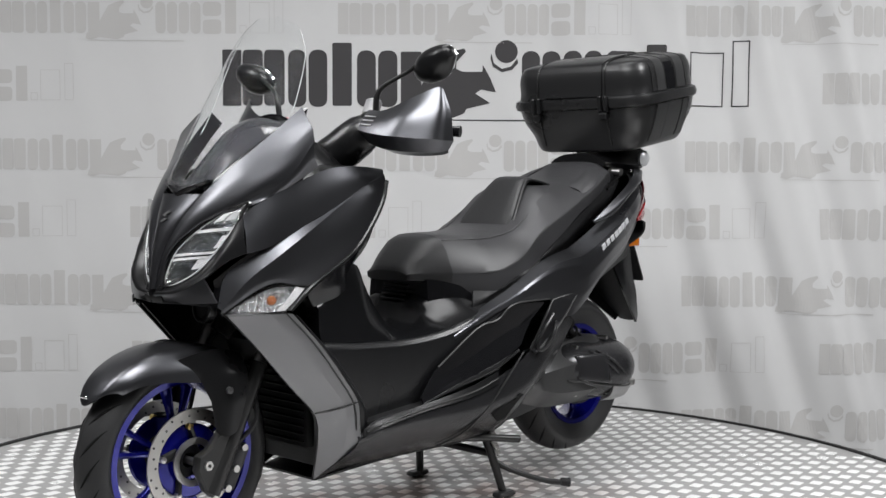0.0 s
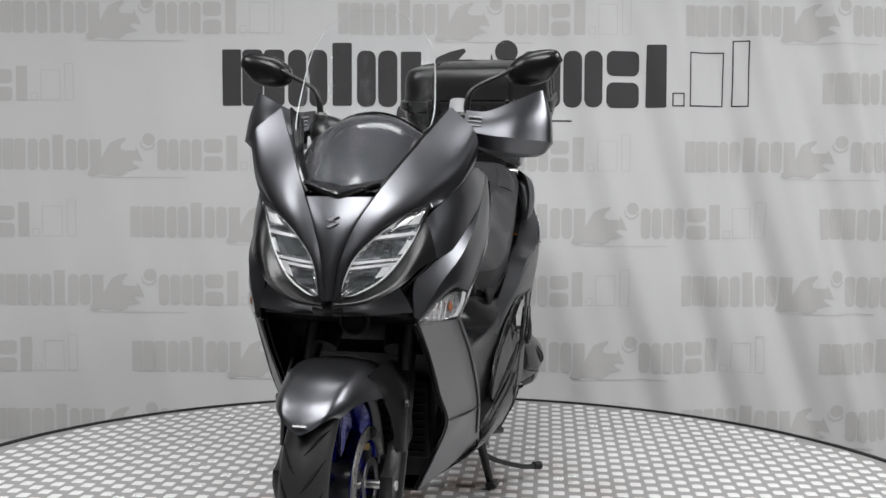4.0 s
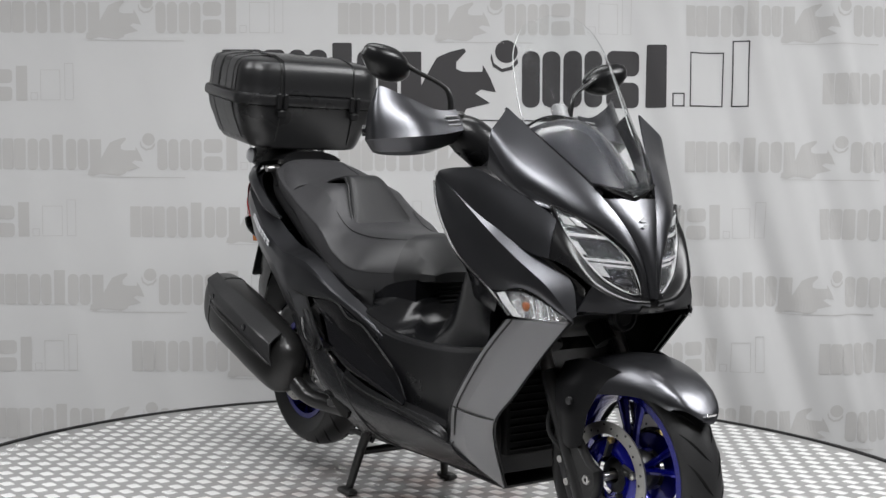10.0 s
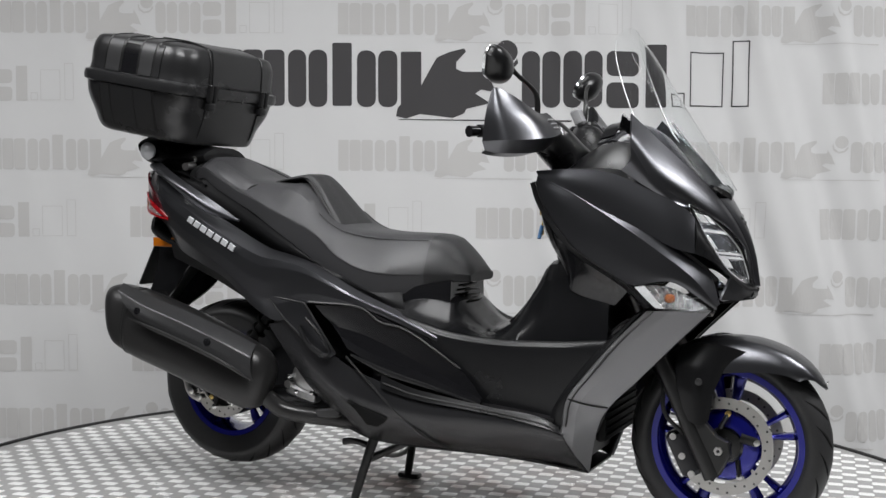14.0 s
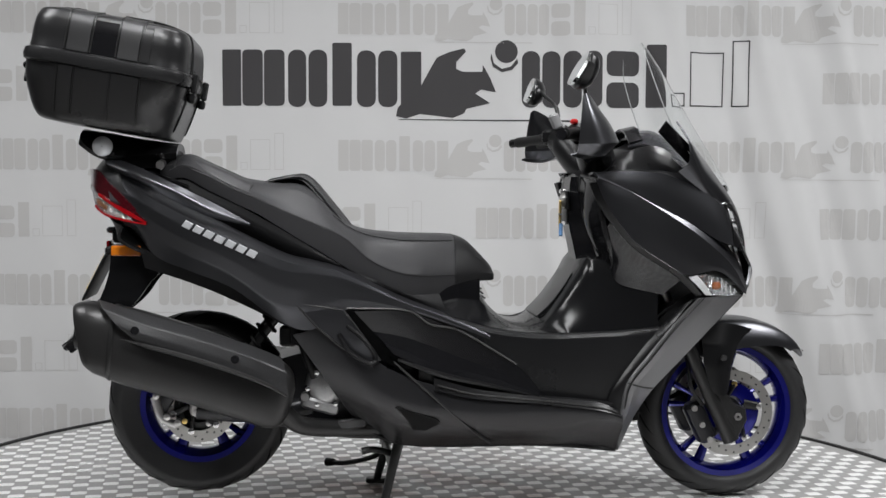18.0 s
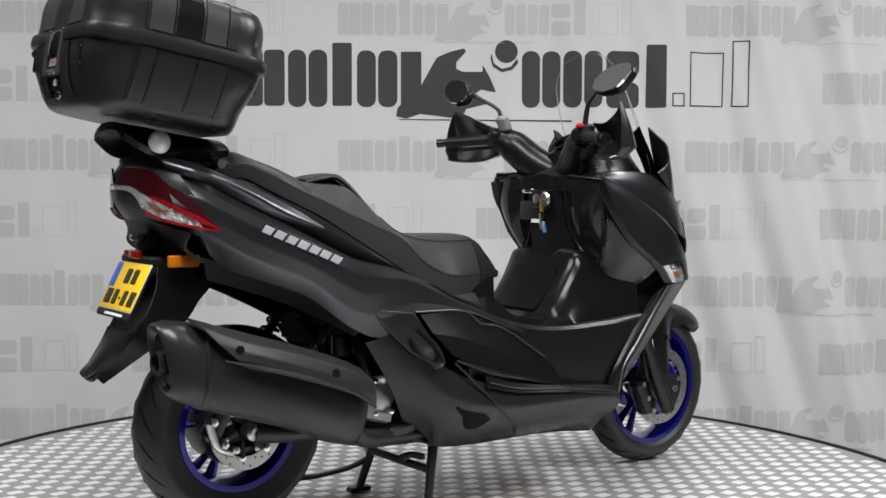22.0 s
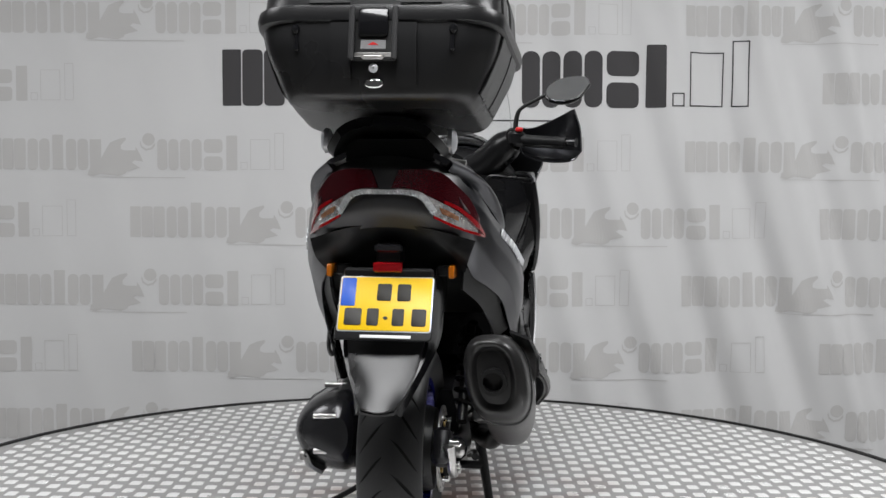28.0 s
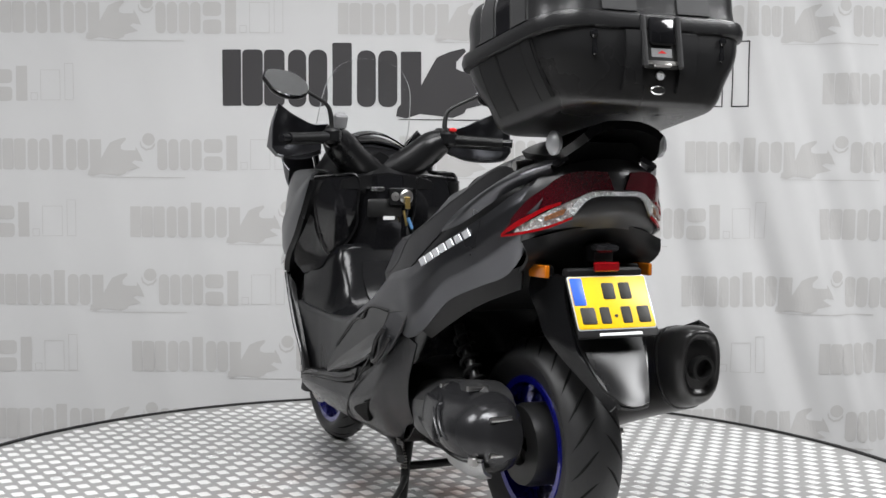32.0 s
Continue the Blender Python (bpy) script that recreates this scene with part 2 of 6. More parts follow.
def rounded(hx, hy, r, k=4):
    """A rounded rectangle about the origin, as 2D points."""
    r = min(r, hx * 0.999, hy * 0.999)
    out = []
    for cx, cy, a0 in ((hx - r, hy - r, 0), (-hx + r, hy - r, 90), (-hx + r, -hy + r, 180), (hx - r, -hy + r, 270)):
        for i in range(k + 1):
            a = radians(a0 + 90 * i / k)
            out.append((cx + r * math.cos(a), cy + r * math.sin(a)))
    return out


def slab(poly, depth, bevel=0.002, m=Matrix()):
    """A plate of a 2D outline in the xy plane, depth along z, both faces with a bevelled rim, placed by m."""
    p = np.array(poly, float)
    c = p.mean(0)
    span = np.abs(p - c).max(0) + 1e-9
    inner = c + (p - c) * np.maximum(1 - bevel / span, 0.3)
    b = min(bevel, depth * 0.45)
    rings = [[(x, y, z) for x, y in q] for q, z in ((inner, 0), (p, b), (p, depth - b), (inner, depth))]
    return xf(loft(rings), m)


def box(cx, cy, cz, sx, sy, sz, bevel=0.003, m=Matrix()):
    return xf(slab(rounded(sx / 2, sy / 2, min(bevel * 2, sx / 3, sy / 3), 2), sz, bevel), m @ Matrix.Translation((cx, cy, cz - sz / 2)))


def xf(g, m):
    m = Matrix(m)
    return [tuple(m @ Vector(v)) for v in g[0]], g[1]


def mir(g):
    return [(x, -y, z) for x, y, z in g[0]], [tuple(reversed(f)) for f in g[1]]


def side(g, s):
    return g if s > 0 else mir(g)


def join(*gs):
    v, f = [], []
    for g in gs:
        o = len(v)
        v += list(g[0])
        f += [tuple(i + o for i in q) for q in g[1]]
    return v, f


def ball(c, r, n=12, squash=(1, 1, 1)):
    rings = []
    for i in range(1, n):
        a = math.pi * i / n
        rings.append([(c[0] + squash[0] * r * math.sin(a) * math.cos(2 * math.pi * k / (2 * n)), c[1] + squash[1] * r * math.sin(a) * math.sin(2 * math.pi * k / (2 * n)), c[2] + squash[2] * r * math.cos(a)) for k in range(2 * n)])
    return loft(rings)


def part(name, g, material, parent=None, label="", sharp=38):
    me = bpy.data.meshes.new(name)
    me.from_pydata(g[0], [], g[1])
    me.validate()
    bm = bmesh.new()
    bm.from_mesh(me)
    bmesh.ops.recalc_face_normals(bm, faces=bm.faces)
    bm.to_mesh(me)
    bm.free()
    me.shade_smooth()
    me.set_sharp_from_angle(angle=radians(sharp))
    me.materials.append(material)
    ob = new(name, me)
    if parent is not None:
        ob.parent = parent
    if label:
        ob["label"] = label
    return ob


def facing(x, y, z, yaw=0.0, lean=0.0):
    """A plate's frame: its z axis points backward along -x, turned by yaw and leaned by lean, its y axis up."""
    return Matrix.Translation((x, y, z)) @ Matrix.Rotation(radians(yaw), 4, "Z") @ Matrix.Rotation(radians(lean), 4, "Y") @ Matrix(((0, 0, -1, 0), (-1, 0, 0, 0), (0, 1, 0, 0), (0, 0, 0, 1)))


def sideways(x, y, z, s, tilt=0.0, flare=0.0):
    """A plate's frame on the flank s: its x axis forward, y axis up, z axis outward."""
    m = Matrix(((1, 0, 0, 0), (0, 0, s, 0), (0, 1, 0, 0), (0, 0, 0, 1)))
    return Matrix.Translation((x, s * y, z)) @ Matrix.Rotation(radians(flare * s), 4, "Z") @ Matrix.Rotation(radians(-tilt), 4, "Y") @ m


# ---- the setting: hall, turntable, banner ----
floor = tagged(part("floor", box(0, 0, -0.55, 14, 12, 0.1, 0.004), CONCRETE), "grey concrete hall floor under the turntable", "floor", kind="structure")
ceiling = tagged(part("ceiling", box(0, 0, 3.65, 14, 12, 0.1, 0.004), CEIL), "pale painted hall ceiling", "ceiling", kind="structure")
for wn, wb in (("wall_north", (0, 5.9, 1.55, 14, 0.2, 4.1)), ("wall_south", (0, -5.9, 1.55, 14, 0.2, 4.1)), ("wall_east", (6.9, 0, 1.55, 0.2, 11.6, 4.1)), ("wall_west", (-6.9, 0, 1.55, 0.2, 11.6, 4.1))):
    tagged(part(wn, box(*wb, 0.004), WALL), "plain grey hall wall", "wall", kind="structure")

BANNER_Y = 2.3


def fold(x, z):
    """Depth of the banner's hanging folds, slanting and stronger to the right."""
    s = x - 0.26 * (1.8 - z)
    k = min(max((x - 0.2) / 1.5, 0), 1) * 0.9 + 0.10
    return k * (0.030 * math.sin(s * 15.0 + 0.9 * math.sin(z * 1.7)) + 0.009 * math.sin(s * 33 + 1.3 + z) + 0.02 * math.sin(x * 5.1 + 0.6)) + 0.005 * math.sin(x * 3.1 + z)


FLAT, BEND, ARM = 2.4, 0.5, 0.25


def hang(s):
    """The cloth's line seen from above: straight behind, then round to both sides of the turntable. Gives place and outward normal."""
    k = 1 if s >= 0 else -1
    a = abs(s)
    if a <= FLAT:
        return s, BANNER_Y, 0.0, 1.0
    t = min((a - FLAT) / BEND, math.pi / 2)
    x, y = FLAT + BEND * math.sin(t), BANNER_Y - BEND * (1 - math.cos(t))
    rest = a - FLAT - BEND * math.pi / 2
    if rest > 0:
        y -= rest
    return k * x, y, k * math.sin(t), math.cos(t)


def banner():
    nx, nz = 640, 60
    end = FLAT + BEND * math.pi / 2 + ARM
    ss, zs = np.linspace(-end, end, nx), np.linspace(-0.495, 3.1, nz)
    v, w = [], []
    for z in zs:
        for s in ss:
            x, y, a, b = hang(s)
            d = fold(s, z)
            v.append((x + a * d, y + b * d, z))
            w.append((x + a * (d + 0.004), y + b * (d + 0.004), z))
    o = nx * nz
    f = grid_faces(nz, nx) + [tuple(reversed(q)) for q in grid_faces(nz, nx, off=o)]
    f += [(i, i + 1, i + 1 + o, i + o) for i in range(nx - 1)] + [(o - nx + i, o - nx + i + 1, 2 * o - nx + i + 1, 2 * o - nx + i) for i in range(nx - 1)]
    ob = part("backdrop", (v + w, f), CLOTH, None)
    tagged(ob, "pale grey hanging cloth banner with slanting folds and printed grey marks", "backdrop", kind="structure")
    rail = part("hanging_rail", tube([hang(s)[:2] + (3.12,) for s in np.linspace(-end, end, 60)], 0.02, 10), STEEL, ob)
    rail["label"] = "thin steel hanging rail"
    return ob


BACKDROP = banner()


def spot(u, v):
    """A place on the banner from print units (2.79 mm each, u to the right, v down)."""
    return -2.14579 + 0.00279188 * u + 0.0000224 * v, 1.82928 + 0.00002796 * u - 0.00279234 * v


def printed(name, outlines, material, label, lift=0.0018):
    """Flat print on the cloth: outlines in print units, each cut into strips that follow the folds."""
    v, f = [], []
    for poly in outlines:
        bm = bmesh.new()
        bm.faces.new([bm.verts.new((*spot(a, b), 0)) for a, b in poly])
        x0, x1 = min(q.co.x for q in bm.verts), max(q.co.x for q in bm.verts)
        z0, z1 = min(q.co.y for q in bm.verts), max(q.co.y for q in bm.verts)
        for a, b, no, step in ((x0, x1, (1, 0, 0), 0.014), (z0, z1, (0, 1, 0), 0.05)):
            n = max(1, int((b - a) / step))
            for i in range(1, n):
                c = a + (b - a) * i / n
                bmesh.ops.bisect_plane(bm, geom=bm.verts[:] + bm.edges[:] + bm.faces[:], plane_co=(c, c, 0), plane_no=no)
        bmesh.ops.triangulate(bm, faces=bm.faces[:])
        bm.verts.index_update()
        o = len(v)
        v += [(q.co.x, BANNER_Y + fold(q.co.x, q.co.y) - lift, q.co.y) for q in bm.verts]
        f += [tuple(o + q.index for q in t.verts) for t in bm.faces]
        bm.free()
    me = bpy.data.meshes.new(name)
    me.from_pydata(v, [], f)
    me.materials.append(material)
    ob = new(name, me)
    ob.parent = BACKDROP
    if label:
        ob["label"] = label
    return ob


def bar(u0, v0, u1, v1, r=6):
    """A plain block with rounded corners."""
    return [((u0 + u1) / 2 + a, (v0 + v1) / 2 + b) for a, b in rounded((u1 - u0) / 2, (v1 - v0) / 2, r, 4)]


def outline(u0, v0, u1, v1, w=1.3):
    return [[(u0, v0), (u1, v0), (u1, v0 + w), (u0, v0 + w)], [(u0, v1 - w), (u1, v1 - w), (u1, v1), (u0, v1)],
            [(u0, v0 + w), (u0 + w, v0 + w), (u0 + w, v1 - w), (u0, v1 - w)], [(u1 - w, v0 + w), (u1, v0 + w), (u1, v1 - w), (u1 - w, v1 - w)]]


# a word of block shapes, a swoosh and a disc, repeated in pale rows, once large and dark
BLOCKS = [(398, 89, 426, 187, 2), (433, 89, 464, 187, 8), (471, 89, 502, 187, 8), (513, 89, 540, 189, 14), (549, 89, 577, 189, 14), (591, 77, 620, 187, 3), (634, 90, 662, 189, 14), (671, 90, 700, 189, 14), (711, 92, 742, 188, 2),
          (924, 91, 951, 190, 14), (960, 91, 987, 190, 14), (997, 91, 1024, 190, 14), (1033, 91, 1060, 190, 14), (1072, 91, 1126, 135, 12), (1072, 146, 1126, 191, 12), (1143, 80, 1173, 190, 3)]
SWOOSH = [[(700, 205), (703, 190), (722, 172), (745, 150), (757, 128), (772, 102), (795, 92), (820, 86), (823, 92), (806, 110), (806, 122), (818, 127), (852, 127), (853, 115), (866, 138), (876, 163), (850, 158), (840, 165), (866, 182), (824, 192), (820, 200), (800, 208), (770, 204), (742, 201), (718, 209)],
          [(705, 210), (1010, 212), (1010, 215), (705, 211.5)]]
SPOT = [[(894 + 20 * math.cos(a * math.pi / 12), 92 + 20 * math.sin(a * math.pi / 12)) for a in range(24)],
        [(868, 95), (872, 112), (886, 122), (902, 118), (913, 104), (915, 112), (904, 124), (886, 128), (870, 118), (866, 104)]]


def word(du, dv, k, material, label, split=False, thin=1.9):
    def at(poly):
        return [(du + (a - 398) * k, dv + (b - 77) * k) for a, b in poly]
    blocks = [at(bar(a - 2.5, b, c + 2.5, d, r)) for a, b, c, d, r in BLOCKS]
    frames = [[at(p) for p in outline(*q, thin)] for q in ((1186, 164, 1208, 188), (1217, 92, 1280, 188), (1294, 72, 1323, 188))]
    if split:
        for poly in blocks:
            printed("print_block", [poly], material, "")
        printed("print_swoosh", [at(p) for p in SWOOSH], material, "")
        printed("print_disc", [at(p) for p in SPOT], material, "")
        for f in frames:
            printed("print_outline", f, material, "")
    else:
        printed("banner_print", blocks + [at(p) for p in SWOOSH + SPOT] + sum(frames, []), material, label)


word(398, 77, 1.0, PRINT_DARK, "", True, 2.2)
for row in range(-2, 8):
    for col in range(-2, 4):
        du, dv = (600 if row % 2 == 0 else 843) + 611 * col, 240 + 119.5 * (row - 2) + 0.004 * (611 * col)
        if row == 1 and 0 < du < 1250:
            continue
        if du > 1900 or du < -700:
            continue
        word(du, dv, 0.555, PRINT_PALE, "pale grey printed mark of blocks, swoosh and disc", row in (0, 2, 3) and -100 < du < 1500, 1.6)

# ---- turntable ----
TABLE_R = 1.65
SPIN, START = 7.7333, -133.744
turntable = tagged(new("turntable"), "round turntable of aluminium tread plate with black edging", "turntable")
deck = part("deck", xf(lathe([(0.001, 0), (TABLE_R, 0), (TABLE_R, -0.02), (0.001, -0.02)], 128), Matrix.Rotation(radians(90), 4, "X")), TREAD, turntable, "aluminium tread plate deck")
part("edging", xf(lathe([(TABLE_R + 0.002, 0.008), (TABLE_R + 0.022, 0.006), (TABLE_R + 0.024, -0.06), (TABLE_R + 0.002, -0.06)], 128), Matrix.Rotation(radians(90), 4, "X")), RIMBLACK, turntable, "black rubber edging")
part("skirt", xf(lathe([(TABLE_R - 0.08, -0.022), (TABLE_R - 0.04, -0.022), (TABLE_R - 0.04, -0.498), (TABLE_R - 0.08, -0.498)], 96), Matrix.Rotation(radians(90), 4, "X")), RIMBLACK, turntable, "black steel skirt")


OUTER = []


def lugs():
    v, f = [], []
    turn = radians(7.3)
    ca, sa = math.cos(turn), math.sin(turn)
    rnd = random.Random(4)
    for i in range(-36, 37):
        for j in range(-21, 22):
            a, b = 0.0905 * (j + 0.5 * (i % 2)), 0.0488 * i
            cx, cy = a * ca - b * sa, a * sa + b * ca
            if math.hypot(cx, cy) > TABLE_R - 0.03:
                continue
            h = 0.0026 * rnd.uniform(0.85, 1.1)
            if 1.26 < math.hypot(cx, cy) < 1.42:
                OUTER.append((cx, cy))
                continue
            o = len(v)
            for hx, hy, z in ((0.0235, 0.0175, 0.0), (0.017, 0.011, h * 0.85), (0.008, 0.004, h)):
                for px, py in rounded(hx, hy, hy * 0.35, 2):
                    v.append((cx + px * ca - py * sa, cy + px * sa + py * ca, z))
            n = 12
            for r in range(2):
                f += [(o + r * n + k, o + r * n + (k + 1) % n, o + (r + 1) * n + (k + 1) % n, o + (r + 1) * n + k) for k in range(n)]
            f.append(tuple(o + 2 * n + k for k in range(n)))
    return v, f


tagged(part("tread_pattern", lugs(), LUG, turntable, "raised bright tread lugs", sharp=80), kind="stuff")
one = part("tread_lug", loft([[(px, py, z) for px, py in rounded(hx, hy, hy * 0.35, 2)] for hx, hy, z in ((0.0235, 0.0175, 0.0), (0.017, 0.011, 0.0022), (0.008, 0.004, 0.0026))]), LUG_OUTER, turntable, "", 80)
for k, (cx, cy) in enumerate(OUTER):
    lug = one if k == 0 else new("tread_lug", one.data)
    lug.parent = turntable
    lug.matrix_local = Matrix.Translation((cx, cy, 0.0)) @ Matrix.Rotation(radians(7.3), 4, "Z")

# ---- the scooter: x forward, y to its left, z up, on the turntable's axis ----
scooter = tagged(new("scooter"), "dark grey maxi scooter with blue wheels on its centre stand", "scooter")


def both(name, g, material, parent, label="", sharp=38):
    """The left part and its mirror image on the right."""
    return part(name, g, material, parent, label, sharp), part(name, mir(g), material, parent, label, sharp)


# wheels
def wheel(name, cx, cz, r, half, rim, hub, spokes, n_disc):
    ty = [(rim + 0.004, -half * 0.72), (r * 0.80, -half * 0.96), (r * 0.845, -half), (r * 0.895, -half * 0.90), (r * 0.945, -half * 0.68), (r * 0.982, -half * 0.38), (r * 0.998, -half * 0.12), (r * 0.998, half * 0.12), (r * 0.982, half * 0.38), (r * 0.945, half * 0.68), (r * 0.895, half * 0.90), (r * 0.845, half), (r * 0.80, half * 0.96), (rim + 0.004, half * 0.72)]
    tyre_g = lathe([tuple(p) for p in spline([(a, b) for a, b in ty], 34)], 96, (cx, 0, cz))
    w = part(name, tyre_g, RUBBER, scooter, "black road tyre")
    prof = [(rim + 0.006, -half * 0.78), (rim + 0.008, -half * 0.70), (rim - 0.008, -half * 0.62), (rim - 0.012, -half * 0.2), (rim - 0.012, half * 0.2), (rim - 0.008, half * 0.62), (rim + 0.008, half * 0.70), (rim + 0.006, half * 0.78), (rim - 0.010, half * 0.76), (rim - 0.022, half * 0.3), (rim - 0.024, 0), (rim - 0.022, -half * 0.3), (rim - 0.010, -half * 0.76)]
    part("rim", lathe(prof, 96, (cx, 0, cz)), BLUE, w, "blue enamelled rim")
    part("hub", lathe([(0.018, -0.06), (hub * 0.8, -0.055), (hub, -0.03), (hub, 0.03), (hub * 0.8, 0.055), (0.018, 0.06)], 40, (cx, 0, cz)), FRAME, w, "black wheel hub")
    for k in range(spokes):
        a0 = 2 * math.pi * k / spokes + 0.35
        for d in (-0.16, 0.16):
            a, b = a0 + d * 0.35, a0 + d * 1.15
            p, q = (cx + hub * 0.9 * math.cos(a), 0, cz + hub * 0.9 * math.sin(a)), (cx + (rim - 0.024) * math.cos(b), 0, cz + (rim - 0.024) * math.sin(b))
            m = tuple((u + v) / 2 for u, v in zip(p, q))
            part("spoke", tube([p, m, q], [0.011, 0.0075, 0.012], 8, 7, flat=1.5), BLUE, w)
    # tread grooves as thin raised-edge cuts in the tyre's shoulder
    for k in range(22):
        for s in (-1, 1):
            a0 = 2 * math.pi * (k + (0.5 if s > 0 else 0)) / 22
            pts = []
            for u in np.linspace(0, 1, 6):
                yy = s * half * (0.08 + 0.80 * u)
                rr = float(np.interp(abs(yy), [0, half * 0.12, half * 0.38, half * 0.68, half * 0.90, half], [r, r * 0.998, r * 0.982, r * 0.945, r * 0.895, r * 0.845])) - 0.0014
                aa = a0 + 0.30 * u ** 1.3
                pts.append((cx + rr * math.cos(aa), yy, cz + rr * math.sin(aa)))
            part("tread_groove", tube(pts, [0.0015, 0.0040, 0.0045, 0.0015], 5, 8), GROOVE, w)
    return w


def disc(parent, cx, cz, y, ro, ri, carrier):
    g = lathe([(ri, -0.0022), (ro, -0.0022), (ro, 0.0022), (ri, 0.0022)], 72, (cx, y, cz))
    part("brake_disc", g, DISC, parent, "drilled steel brake disc")
    for k in range(30):
        part("disc_hole", lathe([(0.0008, -0.0028), (0.0032, -0.0028), (0.0032, 0.0028), (0.0008, 0.0028)], 8, (cx + (ri + (ro - ri) * (0.25 + 0.25 * (k % 3))) * math.cos(k * math.pi / 15), y, cz + (ri + (ro - ri) * (0.25 + 0.25 * (k % 3))) * math.sin(k * math.pi / 15))), FRAME, parent)
    for k in range(5):
        a = 2 * math.pi * k / 5 + 0.2
        m = (cx + (ri - 0.012) * math.cos(a), y, cz + (ri - 0.012) * math.sin(a))
        part("disc_arm", tube([(cx + carrier * math.cos(a + 0.3), y * 0.9, cz + carrier * math.sin(a + 0.3)), m], [0.014, 0.012], 8, 5, flat=0.5), FRAME, parent)
        part("disc_bolt", lathe([(0.001, -0.007), (0.008, -0.006), (0.008, 0.006), (0.001, 0.007)], 12, m), BRASS if k % 2 else STEEL, parent)


FX, FZ, RX, RZ = 0.900, 0.2685, -0.681, 0.306
fw = wheel("front_wheel", FX, FZ, 0.268, 0.055, 0.197, 0.052, 5, 2)
for s in (-1, 1):
    disc(fw, FX, FZ, s * 0.078, 0.130, 0.100, 0.05)
for s in (-1, 1):
    part("wheel_boss", lathe([(0.050, s * 0.058), (0.088, s * 0.060), (0.092, s * 0.066), (0.086, s * 0.070), (0.050, s * 0.068)], 48, (FX, 0, FZ)), BLUE, fw, "blue enamelled centre boss")
part("abs_ring", lathe([(0.044, 0.082), (0.060, 0.082), (0.060, 0.086), (0.044, 0.086)], 48, (FX, 0, FZ)), STEEL, fw, "toothed sensor ring")
rw = wheel("rear_wheel", RX, RZ, 0.266, 0.076, 0.165, 0.06, 5, 1)
part("hub_drum", lathe([(0.05, -0.085), (0.098, -0.080), (0.104, -0.06), (0.104, 0.06), (0.098, 0.08), (0.05, 0.085)], 48, (RX, 0, RZ)), FRAME, rw, "black hub drum")
disc(rw, RX, RZ, -0.095, 0.105, 0.070, 0.05)
for k in range(6):
    part("carrier_lobe", tube([(RX + 0.030 * math.cos(k * math.pi / 3), -0.100, RZ + 0.030 * math.sin(k * math.pi / 3)), (RX + 0.070 * math.cos(k * math.pi / 3 + 0.25), -0.104, RZ + 0.070 * math.sin(k * math.pi / 3 + 0.25))], [0.009, 0.010], 8, 4, flat=0.6), FRAME, rw, "black disc carrier lobe")
    part("carrier_bolt", lathe([(0.001, -0.116), (0.009, -0.114), (0.009, -0.100), (0.001, -0.100)], 10, (RX + 0.072 * math.cos(k * math.pi / 3 + 0.25), 0, RZ + 0.072 * math.sin(k * math.pi / 3 + 0.25))), CHROME, rw)
part("axle_nut", lathe([(0.004, -0.15), (0.014, -0.15), (0.022, -0.142), (0.022, -0.10), (0.004, -0.10)], 24, (RX, 0, RZ)), STEEL, rw, "steel axle nut")

# front fork
for s in (-1, 1):
    leg = part("fork_leg", side(tube([(0.735, 0.128, 0.50), (0.885, 0.128, 0.195)], [0.021, 0.024], 16, 6), s), FRAME, scooter, "black fork leg")
    part("fork_tube", side(tube([(0.66, 0.125, 0.66), (0.742, 0.126, 0.485)], 0.017, 14, 4), s), STEEL, leg, "bright fork tube")
    part("axle_clamp", side(slab([(0.812, 0.352), (0.846, 0.360), (0.895, 0.305), (0.926, 0.292), (0.930, 0.258), (0.905, 0.205), (0.884, 0.186), (0.862, 0.196), (0.842, 0.262)], 0.030, 0.006, Matrix(((1, 0, 0, 0), (0, 0, 1, 0.112), (0, 1, 0, 0), (0, 0, 0, 1)))), s), FRAME, leg, "black axle clamp")
    part("axle_cap", side(lathe([(0.005, 0.138), (0.012, 0.138), (0.012, 0.147), (0.005, 0.147)], 6, (FX, 0, FZ)), s), STEEL, leg)
    cal = part("brake_caliper", side(xf(box(0, 0, 0, 0.06, 0.055, 0.13, 0.012), Matrix.Translation((0.80, 0.088, 0.245)) @ Matrix.Rotation(radians(-26), 4, "Y")), s), ENGINE, scooter, "black brake caliper with bright bolts")
    for bx, bz in ((0.775, 0.29), (0.80, 0.24), (0.825, 0.195)):
        part("caliper_bolt", side(lathe([(0.001, 0.110), (0.009, 0.110), (0.009, 0.122), (0.001, 0.122)], 12, (bx, 0, bz)), s), STEEL, cal)
    part("brake_hose", side(tube([(0.80, 0.115, 0.30), (0.755, 0.14, 0.36), (0.745, 0.12, 0.45), (0.70, 0.10, 0.56)], 0.006, 8, 16), s), ROUGH, cal)
axle = part("front_axle", tube([(FX, -0.130, FZ), (FX, 0.130, FZ)], 0.010, 14), STEEL, scooter, "steel wheel axle")


